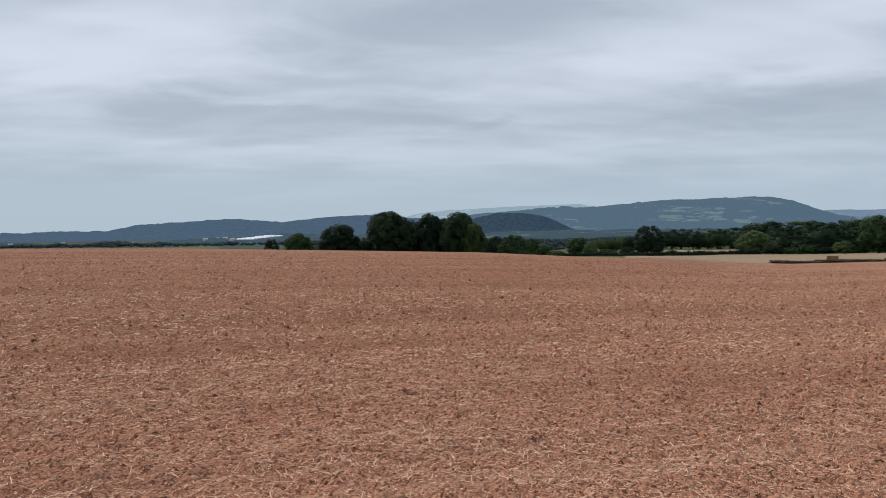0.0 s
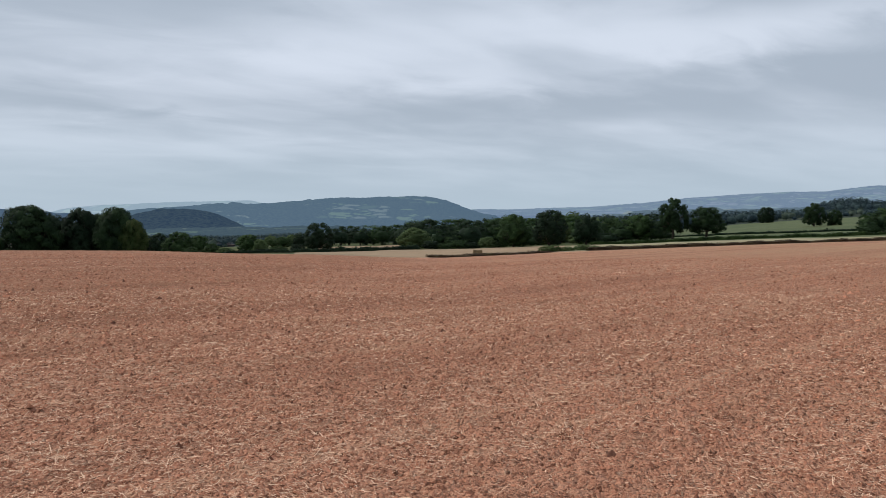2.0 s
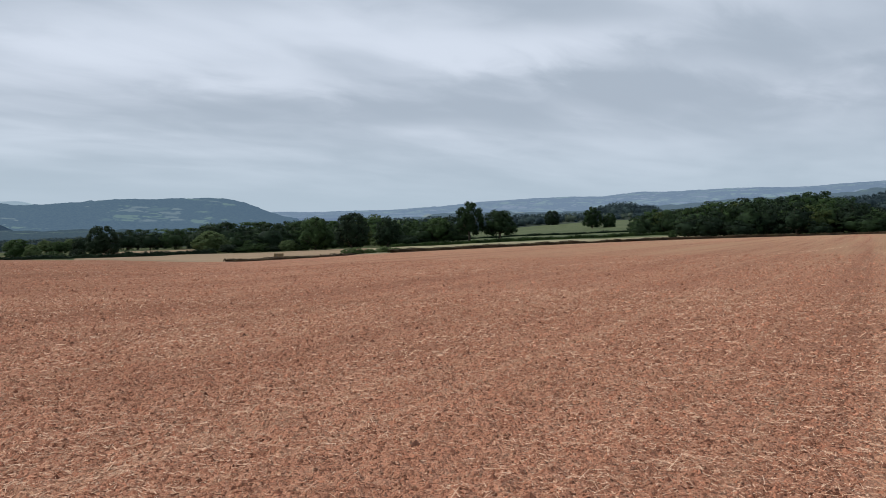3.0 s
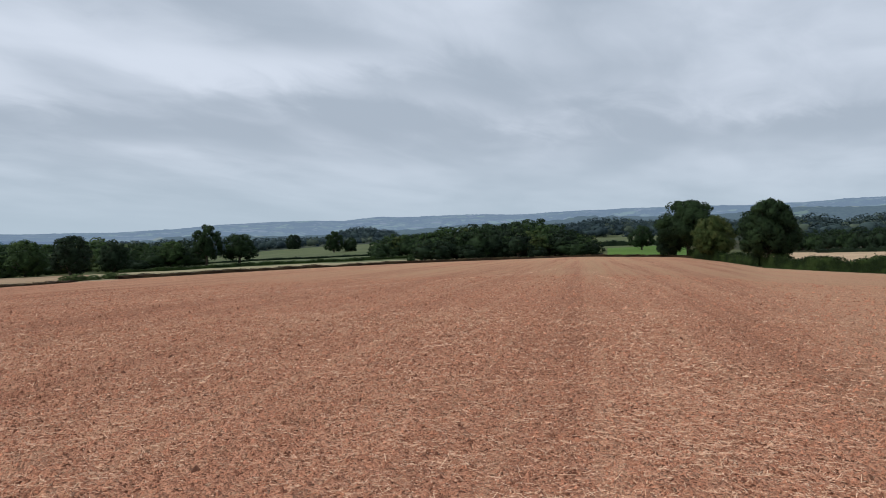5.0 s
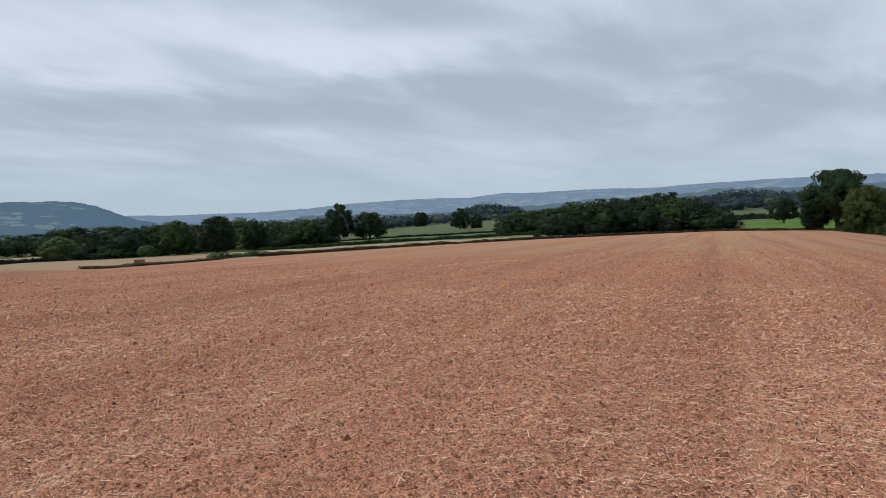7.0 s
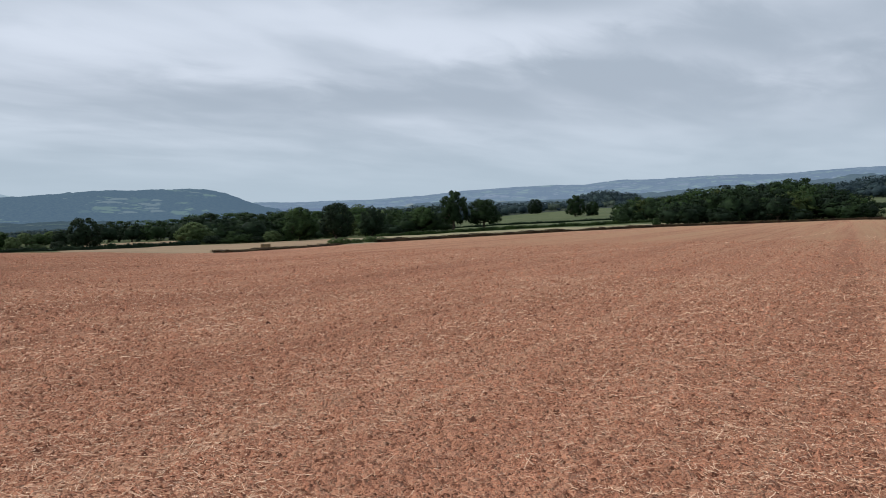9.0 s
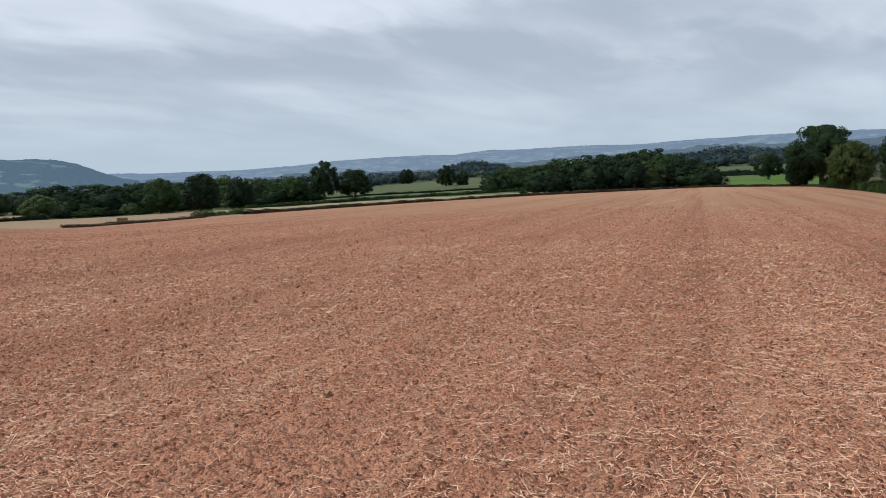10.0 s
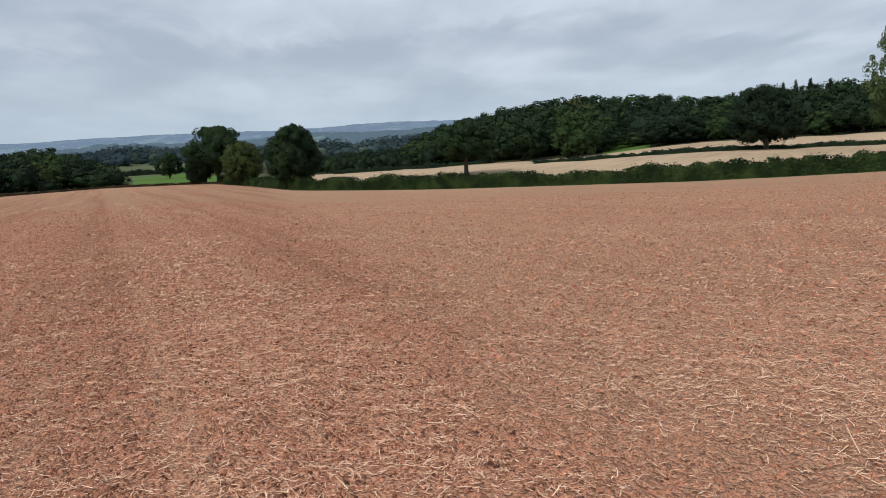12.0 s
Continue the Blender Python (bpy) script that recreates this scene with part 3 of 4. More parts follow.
def tree_shape(seed, blobs, per_blob, leaf, bottom=0.05, openness=0.0, bole=0.035, skirt=2.6, clump=1.0, heartwood=2.7, hearts=True):
    """A tree 10 m high and 10 m wide: (trunk verts, faces), (crown verts, faces). Blobs of sprays sit on a lobed crown."""
    rng = np.random.default_rng(seed)
    mid = 10 * bottom + (10 - 10 * bottom) * 0.42
    above, below = 10 - mid, mid - 10 * bottom
    bulges = [(lambda u: u / np.linalg.norm(u))(rng.normal(0, 1, 3)) for _ in range(9)]
    tips, pieces, shade = [], [], []
    for i in range(blobs):
        rise = 1 - 1.96 * (i + 0.5) / blobs
        w = i * 2.399963 + rng.uniform(-0.5, 0.5)
        power = 2.0 if rise > 0 else skirt
        out = (1 - abs(rise) ** power) ** (1 / power)
        way = np.array([math.cos(w) * out, math.sin(w) * out, rise])
        unit = way / np.linalg.norm(way)
        lobe = max(float(unit @ u) for u in bulges)
        reach = 0.72 + 0.18 * lobe ** 3 + rng.uniform(-0.13, 0.05) - openness * rng.uniform(0, 0.22)
        if i % 4 == 3:
            reach *= 0.6
        if rise < 0.25:
            reach *= 1.1
        size = clump * rng.uniform(0.65, 1.35) * (1 - 0.25 * openness)
        q = np.array([way[0] * 4.6 * reach, way[1] * 4.6 * reach, mid + way[2] * (above if rise > 0 else below) * min(reach + 0.08, 0.89)])
        q[2] = min(q[2], 9.95 - size * 0.8)
        tips.append(q)
        flat = rng.uniform(0.65, 0.95)
        dirs = rng.normal(0, 1, (per_blob, 3))
        dirs[:, 2] += 0.25
        dirs /= np.linalg.norm(dirs, axis=1)[:, None]
        shell = size * np.where(rng.uniform(0, 1, per_blob) < 0.9, rng.uniform(0.72, 1.0, per_blob), rng.uniform(0.95, 1.14, per_blob))[:, None] * np.array([1.0, 1.0, flat])
        at = q + dirs * shell
        at[:, 2] = np.maximum(at[:, 2], 0.05)
        pieces.append(leaf_sprays(rng, at, dirs, leaf))
        outward = at - np.array([0, 0, mid * 0.8])
        outward = dirs * 0.55 + 0.6 * outward / (np.linalg.norm(outward, axis=1)[:, None] + 1e-9) + rng.normal(0, 0.12, (per_blob, 3))
        shade.append(np.repeat(outward / np.linalg.norm(outward, axis=1)[:, None], 3, 0))
        if not hearts or i % 2:
            continue
        heart = CORE_V * rng.uniform(0.65, 1.1, (12, 1))
        pieces.append((q + heart * size * 0.6 * (1.0 - 0.35 * openness) * np.array([1.0, 1.0, flat]), CORE_F))
        outward = CORE_V * 0.7 + 0.4 * (q - np.array([0, 0, mid * 0.8])) / 5.0
        shade.append(outward / np.linalg.norm(outward, axis=1)[:, None])
    inner = CORE_V * rng.uniform(0.8, 1.1, (12, 1)) * (1.0 - 0.6 * min(openness, 1.0))
    pieces.append((np.array([0, 0, mid]) + inner * np.array([heartwood, heartwood, 0.85 * min(above, below)]), CORE_F))
    shade.append(CORE_V)
    crown = joined(pieces) + (np.concatenate(shade),)
    fork = np.array([rng.normal(0, 0.15), rng.normal(0, 0.15), 10 * bottom + 1.2])
    limbs = [tube([np.array([0, 0, -0.4]), np.array([0, 0, 0.4]), fork * 0.6, fork], [bole * 15, bole * 10.5, bole * 9, bole * 8], 7)]
    for q in tips[:: max(1, blobs // 12)]:
        bend = fork + (q - fork) * 0.5 + rng.normal(0, 0.3, 3) + np.array([0, 0, 0.25])
        limbs.append(tube([fork * 0.85, bend, q], [bole * 5, bole * 3, bole * 0.8], 4))
    bark = joined(limbs)
    bark = bark[0], np.concatenate([bark[1][:, [0, 1, 2]], bark[1][:, [0, 2, 3]]])
    return bark, crown


def sort_of_tree(seed, leaf_mat, **shape):
    """The trunk and crown meshes of one sort of tree: finer ones first, for those that stand near."""
    grades = []
    for near in (True, False):
        grade = dict(blobs=130, per_blob=240, leaf=0.26) if near else dict(blobs=66, per_blob=105, leaf=0.385)
        (tv, tf), (cv, cf, cn) = tree_shape(seed, **{**grade, **shape})
        grades.append((mesh_of("trunk", tv, tf, [BARK], None, True), mesh_of("crown", cv, cf, [leaf_mat], None, True, cn)))
    return grades


KINDS = {
    "round": sort_of_tree(1, OAK_LEAF, bottom=0.05),
    "standard": sort_of_tree(11, OAK_LEAF, bottom=0.16),
    "dark": sort_of_tree(2, DEEP_LEAF, bottom=0.02),
    "dome": sort_of_tree(3, OAK_LEAF, bottom=0.10),
    "open": sort_of_tree(4, OAK_LEAF, bottom=0.11, openness=0.3),
    "ash": sort_of_tree(5, ASH_LEAF, bottom=0.0),
    "turning": sort_of_tree(6, TURNING_LEAF, bottom=0.12, openness=0.2),
    "willow": sort_of_tree(7, WILLOW_LEAF, bottom=0.0, skirt=4.0),
    "shrub": sort_of_tree(8, ASH_LEAF, bottom=-0.1, skirt=4.0),
    "scrub": sort_of_tree(12, SCRUB_LEAF, bottom=-0.1, skirt=4.0),
    "thin": sort_of_tree(10, WILLOW_LEAF, bottom=0.1, openness=1.1, blobs=170, per_blob=130, leaf=0.13, clump=0.62),
    "dark_standard": sort_of_tree(13, DEEP_LEAF, bottom=0.10),
    "tall": sort_of_tree(14, OAK_LEAF, bottom=0.26, openness=0.35),
}


def conifer_shape(seed):
    """A spire 10 m high: a straight stem with drooping whorls of sprays."""
    rng = np.random.default_rng(seed)
    pieces = []
    for z in np.linspace(1.2, 9.85, 24):
        reach = 4.4 * (1 - z / 10.0)
        arms = 7
        for w in rng.uniform(0, 0.9) + 2 * math.pi * np.arange(arms) / arms:
            reach_here = reach * rng.uniform(0.6, 1.1)
            s = rng.uniform(0.15, 1.0, 26)
            at = np.stack([np.cos(w) * s * reach_here, np.sin(w) * s * reach_here, z - 0.35 * s * s * reach_here * 0.6], -1) + rng.normal(0, 0.16, (26, 3))
            pieces.append(leaf_sprays(rng, at, np.tile([math.cos(w) * 0.5, math.sin(w) * 0.5, 0.8], (26, 1)), 0.12 + 0.45 * (1 - z / 10)))
    bark = tube([np.array([0, 0, -0.4]), np.array([0, 0, 5.0]), np.array([0, 0, 9.8])], [0.32, 0.2, 0.04], 6)
    return bark, joined(pieces)


(spire_v, spire_f), (spray_v, spray_f) = conifer_shape(77)
KINDS["spire"] = [(mesh_of("trunk", spire_v, spire_f, [BARK], None, True), mesh_of("crown", spray_v, spray_f, [DEEP_LEAF]))] * 2


def plant(kind, az, d, top, width, label, name="oak_tree", turn=None, base=None, lift=0.0, category="tree"):
    """A tree whose crown reaches the angle top and spans width degrees, at a heading and a distance."""
    at = spot(az, d, lift)
    if base is not None:
        at.z = level(d, base)
    high = level(d, top) - at.z
    wide = d * math.tan(radians(width))
    one = tagged(new(name), label, category)
    one.matrix_basis = Matrix.LocRotScale(at, Euler((0, 0, radians((az * 37) % 360 if turn is None else turn))), (wide / 9.2, wide / 9.2, high / 10.0))
    for part_name, me in zip(("trunk", "crown"), KINDS[kind][0 if 110 < d < 165 and wide > 3.5 else 1]):
        new(part_name, me).parent = one
    return one


plant("ash", -10.9, 142, -0.52, 2.4, "small bright green tree below the field's crest", "field_tree")
plant("dark", -12.9, 150, -0.95, 1.3, "small dark tree below the field's crest", "field_tree")
plant("dark", -7.85, 150, 0.12, 3.3, "dark rounded oak standing behind the field's crest")
plant("round", -4.2, 150, 1.15, 3.7, "tall dark oak behind the field's crest")
plant("dark", -2.5, 157, 0.45, 2.8, "lower dark oak filling a close group")
plant("round", 0.3, 158, 0.6, 2.8, "lower oak at the back of a close group", turn=40)
plant("willow", -6.0, 152, -0.75, 1.3, "pale shrubby tree beside the tall oaks", "field_tree")
plant("dark", -0.9, 154, 0.95, 3.0, "dark oak in the middle of a close group")
plant("round", 1.3, 150, 1.08, 3.1, "broad oak at the end of a close group", turn=90)
plant("turning", 2.4, 147, 0.2, 2.0, "lower olive-green tree against the oak group", "field_tree")
plant("ash", 5.3, 230, -0.65, 2.4, "bushy green tree in the valley meadow", "field_tree")
plant("dark", 4.0, 260, -0.75, 1.6, "dark green tree in the valley meadow", "field_tree")
plant("ash", 10.3, 205, -0.86, 2.0, "small rounded tree by a valley hedge", "field_tree", base=-2.3)
plant("willow", 11.1, 200, -1.2, 1.2, "small bushy tree by a valley hedge", "field_tree", base=-2.3)
for kind, heading, far, top, width in (("dark", 2.9, 250, -0.85, 1.9), ("ash", 6.7, 300, -0.95, 1.7), ("shrub", 7.7, 235, -1.55, 1.3), ("ash", 9.9, 330, -1.0, 1.2), ("willow", 11.9, 300, -0.95, 1.5), ("ash", 12.7, 285, -1.05, 1.5),
                                       ("willow", 13.4, 310, -0.85, 1.4), ("dark", 14.1, 290, -0.8, 1.5), ("shrub", 12.4, 215, -1.75, 1.6), ("willow", 8.6, 225, -1.85, 1.3), ("shrub", 6.2, 210, -1.8, 1.4), ("dark", 13.8, 218, -1.6, 1.2)):
    plant(kind, heading, far, top, width, "rounded green tree among the valley hedges", "field_tree")
plant("dark", 15.35, 205, 0.06, 2.3, "dark lone oak at the corner of a stubble field", base=-2.2)
plant("willow", 22.6, 215, -0.25, 2.6, "pale green willow before the dark wood edge", "willow_tree")
plant("ash", 30.2, 205, 0.78, 2.7, "tall light green tree on the wood edge", "field_tree")
plant("dark", 32.9, 195, 1.1, 2.7, "dark broad oak at the wood edge by the bank")
plant("dark", 35.6, 210, 0.72, 2.0, "dark oak at the end of the wood")
plant("ash", 39.5, 235, 0.75, 2.4, "yellowish green tree beside the hedge", "field_tree")
plant("open", 41.85, 225, 1.92, 2.4, "tall open-crowned oak in the pasture hedge", base=-1.06)
plant("dome", 44.15, 225, 1.28, 2.6, "broad dark oak in the pasture hedge", base=-0.97)
plant("dark", 48.1, 440, 1.25, 1.2, "dark oak in the far pasture", base=0.02)
plant("open", 51.1, 330, 1.5, 1.6, "dark oak at a field boundary", base=-0.3)
plant("open", 52.35, 330, 1.03, 1.1, "smaller oak beside another at a field boundary", base=-0.33, turn=140)
plant("dome", 74.25, 230, 1.92, 1.9, "lone dark tree in the bright green pasture", "field_tree", base=0.04)
plant("standard", 77.6, 158, 3.8, 4.4, "tall dark oak at the corner of the field hedge")
plant("dark", 76.2, 160, 1.9, 1.8, "dark lower tree under the corner oak", "field_tree")
plant("turning", 79.3, 146, 2.62, 2.9, "olive and rust tinged tree in the field hedge", "field_tree")
plant("standard", 82.9, 124, 3.75, 3.95, "large rounded oak growing out of the field hedge", turn=210)
plant("tall", 95.9, 132, 3.55, 4.4, "slender-trunked oak behind the field hedge", base=-0.5, turn=30)
plant("dark_standard", 117.3, 156, 4.9, 4.6, "broad dark oak on the upper field hedge", base=0.36)
plant("ash", 104.2, 190, 3.95, 3.5, "tall light green ash on the wood's edge", "ash_tree")
plant("round", 100.2, 196, 3.3, 3.8, "broad green oak on the wood's edge")
plant("dark", 110.2, 207, 2.95, 2.9, "dark rounded tree on the wood's edge", "field_tree")
plant("dark", 112.2, 208, 3.1, 2.8, "dark rounded tree on the wood's edge", "field_tree", turn=200)
plant("ash", 113.9, 208, 2.75, 1.7, "pale green young tree before the wood", "field_tree")
plant("ash", 120.6, 206, 2.9, 2.3, "light green tree beside the dark oak", "field_tree", turn=60)
plant("round", 98.0, 192, 2.4, 2.6, "low spreading tree under the wood", "field_tree", turn=20)
plant("round", 123.2, 205, 3.6, 3.4, "olive-green tree on the wood's edge", "field_tree", turn=110)
for heading, far, top, width in ((104.6, 300, 4.68, 3.2), (115.2, 310, 4.3, 3.0), (116.3, 305, 4.45, 3.2), (118.4, 300, 4.72, 3.4), (119.2, 308, 4.82, 3.0), (120.1, 300, 4.86, 3.6), (121.3, 305, 4.76, 3.2)):
    plant("spire", heading, far, top + 0.15, width * 0.85, "dark conifer rising above the hillside wood", "conifer_tree")
plant("thin", 125.6, 112, 9.3, 5.8, "tall pale open-crowned tree above the wood", "field_tree", turn=70)

# ---- woods: many trees in one body ----
WOOD_NEAR = [tree_shape(100 + i, blobs=26, per_blob=68, leaf=0.45, clump=1.2, heartwood=3.5, bottom=0.0, bole=0.03, skirt=3.2) for i in range(6)]
WOOD_FAR = [tree_shape(120 + i, blobs=12, per_blob=28, leaf=0.74, clump=1.5, heartwood=3.4, hearts=False, bottom=0.0, bole=0.03, skirt=4.0) for i in range(6)]
LEAVES = [DEEP_LEAF, OAK_LEAF, ASH_LEAF, WILLOW_LEAF, TURNING_LEAF]
HAZED_LEAVES = [HAZED_DARK_LEAF, HAZED_LEAF, HAZED_PALE_LEAF, HAZED_PALE_LEAF, HAZED_PALE_LEAF]


def wood(name, label, low, high, near, far, tops, count, seed, mix=(0.45, 0.35, 0.14, 0.03, 0.03), wide=0.8, least=3.5, gap=None):
    """Trees scattered between two headings and two distances, the farthest of them reaching the skyline of the wood."""
    rng = np.random.default_rng(seed)
    sky_line = profile(tops, 0.5)
    verts, faces, index, shade, base = [], [], [], [], 0
    azimuths = low + (high - low) * (np.arange(count) + rng.uniform(0, 1, count)) / count
    depth = np.where(np.arange(count) % 2 == 0, rng.uniform(0.6, 1, count), rng.uniform(0, 0.6, count))
    under = int(count * 0.3)
    azimuths = np.concatenate([azimuths, rng.uniform(low, high, under)])
    depth = np.concatenate([depth, np.full(under, -1.0)])
    for az, s in zip(azimuths, depth):
        scrub = s < 0
        s = rng.uniform(0, 0.25) if scrub else s
        d = near + (far - near) * s - (2.0 if scrub else 0.0)
        if gap and gap[0] < az < gap[1] and d < 285:
            continue
        z = float(ground_height(az, d))
        full = level(d, float(sky_line(az))) - z
        tall = max(least, full * (1.0 - 0.38 * (1 - s) * rng.uniform(0.2, 1.0) - 0.08 * rng.uniform(0, 1)))
        if scrub:
            tall = max(2.0, full * rng.uniform(0.25, 0.5))
        across = min(max(tall * wide * rng.uniform(0.85, 1.35) * (1.6 if scrub else 1.0), 3.0), 18.0 if near < 400 else 24.0)
        (tv, tf), (cv, cf, cn) = (WOOD_NEAR if near < 400 else WOOD_FAR)[rng.integers(6)]
        w = rng.uniform(0, 2 * math.pi)
        turn = np.array([[math.cos(w), -math.sin(w), 0], [math.sin(w), math.cos(w), 0], [0, 0, 1]])
        size = np.array([across / 9.6, across / 9.6, tall / 9.65])
        at = np.array([d * math.sin(radians(az)), d * math.cos(radians(az)), z])
        kind = int(rng.choice(5, p=mix))
        for v, f, m, n_ in ((tv, tf, 5, tv * (1, 1, 0.01) + (0, 0, 0.01)), (cv, cf, kind, cn)):
            if m == 5 and (near > 400 or scrub):
                continue
            verts.append((v * size) @ turn.T + at)
            faces.append(f + base)
            index.append(np.full(len(f), m))
            shade.append(n_ @ turn.T)
            base += len(v)
    me = mesh_of(name, np.concatenate(verts), np.concatenate(faces), (LEAVES if near < 400 else HAZED_LEAVES) + [BARK], np.concatenate(index), True, np.concatenate(shade))
    return tagged(new(name, me), label, "woodland", kind="stuff")


wood("woodland", "mixed valley wood along the stubble field", 16.8, 41, 215, 330, [(16, -0.1), (19.4, -0.2), (21.3, 0.0), (23, 0.37), (26.7, 0.43), (28.4, 0.5), (30.4, 0.7), (32, 0.5), (33.6, 0.95), (36, 0.68), (41, 0.75)], 62, 1, (0.34, 0.26, 0.26, 0.10, 0.04), 1.5, gap=(16.0, 21.9))
COPSE = [(53.5, 0.6), (55.3, 1.35), (57.5, 1.55), (58.3, 1.5), (59.2, 1.95), (61.8, 2.15), (64, 2.4), (66.1, 2.5), (68.7, 2.0), (70, 1.35), (71.2, 1.1), (72.5, 0.3)]
wood("woodland", "small trees at the end of a copse", 54, 58.0, 222, 265, COPSE, 12, 22, (0.42, 0.38, 0.16, 0.0, 0.04), 1.15)
wood("woodland", "dense dark copse on the field's edge", 57.6, 71.0, 164, 215, COPSE, 46, 2, (0.34, 0.38, 0.23, 0.0, 0.05), 1.15)
wood("woodland", "dark belt of trees behind the hedge", 84.0, 94, 205, 250, [(84, 1.2), (86.1, 1.6), (89.5, 1.77), (94, 1.9)], 34, 3, (0.7, 0.28, 0.02, 0.0, 0.0))
wood("woodland", "tall mixed wood climbing the hillside", 91.5, 129, 213, 330, [(91, 1.7), (92.1, 2.3), (94.4, 3.45), (96.1, 3.85), (98.1, 4.2), (101.5, 4.85), (104.6, 5.1), (107.6, 5.05), (109.6, 4.8), (111.6, 4.55), (115.1, 4.5), (118.3, 4.75), (121, 4.85), (124, 4.75), (130, 4.8)], 150, 4, (0.42, 0.40, 0.16, 0.0, 0.02), 1.6, gap=(106.9, 108.6))
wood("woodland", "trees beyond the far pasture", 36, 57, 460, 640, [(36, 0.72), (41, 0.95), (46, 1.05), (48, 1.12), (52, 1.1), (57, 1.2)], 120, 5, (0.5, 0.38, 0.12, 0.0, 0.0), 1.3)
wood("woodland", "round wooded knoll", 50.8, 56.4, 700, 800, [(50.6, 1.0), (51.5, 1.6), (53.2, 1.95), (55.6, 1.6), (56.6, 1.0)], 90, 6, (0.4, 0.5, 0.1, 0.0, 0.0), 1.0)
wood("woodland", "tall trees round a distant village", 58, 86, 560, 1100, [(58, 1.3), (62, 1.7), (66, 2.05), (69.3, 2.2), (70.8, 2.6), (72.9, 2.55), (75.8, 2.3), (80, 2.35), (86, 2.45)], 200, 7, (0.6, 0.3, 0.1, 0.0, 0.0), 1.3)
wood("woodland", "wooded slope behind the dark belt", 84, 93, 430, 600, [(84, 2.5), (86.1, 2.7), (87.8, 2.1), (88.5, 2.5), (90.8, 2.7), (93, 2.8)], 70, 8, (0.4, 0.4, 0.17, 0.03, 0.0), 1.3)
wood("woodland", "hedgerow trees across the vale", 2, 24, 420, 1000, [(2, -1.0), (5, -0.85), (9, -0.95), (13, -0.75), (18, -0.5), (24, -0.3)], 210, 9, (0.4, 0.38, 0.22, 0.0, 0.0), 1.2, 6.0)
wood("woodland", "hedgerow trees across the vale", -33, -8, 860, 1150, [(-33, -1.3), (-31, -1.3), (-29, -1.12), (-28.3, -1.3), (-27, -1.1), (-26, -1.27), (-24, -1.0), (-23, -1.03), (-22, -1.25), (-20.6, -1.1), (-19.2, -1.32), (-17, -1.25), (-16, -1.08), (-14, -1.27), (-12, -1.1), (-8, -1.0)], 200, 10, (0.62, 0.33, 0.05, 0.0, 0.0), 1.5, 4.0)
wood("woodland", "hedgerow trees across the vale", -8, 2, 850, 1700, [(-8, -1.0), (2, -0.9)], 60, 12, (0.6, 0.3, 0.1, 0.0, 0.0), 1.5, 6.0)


# ---- hedges and banks ----
def along(points, step):
    """Evenly spaced (heading, distance) pairs along a line of such pairs."""
    flat_points = [np.array([d * math.sin(radians(a)), d * math.cos(radians(a))]) for a, d in points]
    out = []
    for p, q in zip(flat_points, flat_points[1:]):
        length = np.linalg.norm(q - p)
        for s in np.arange(0, length, step):
            out.append((p + (q - p) * s / length, (q - p) / length))
    return out


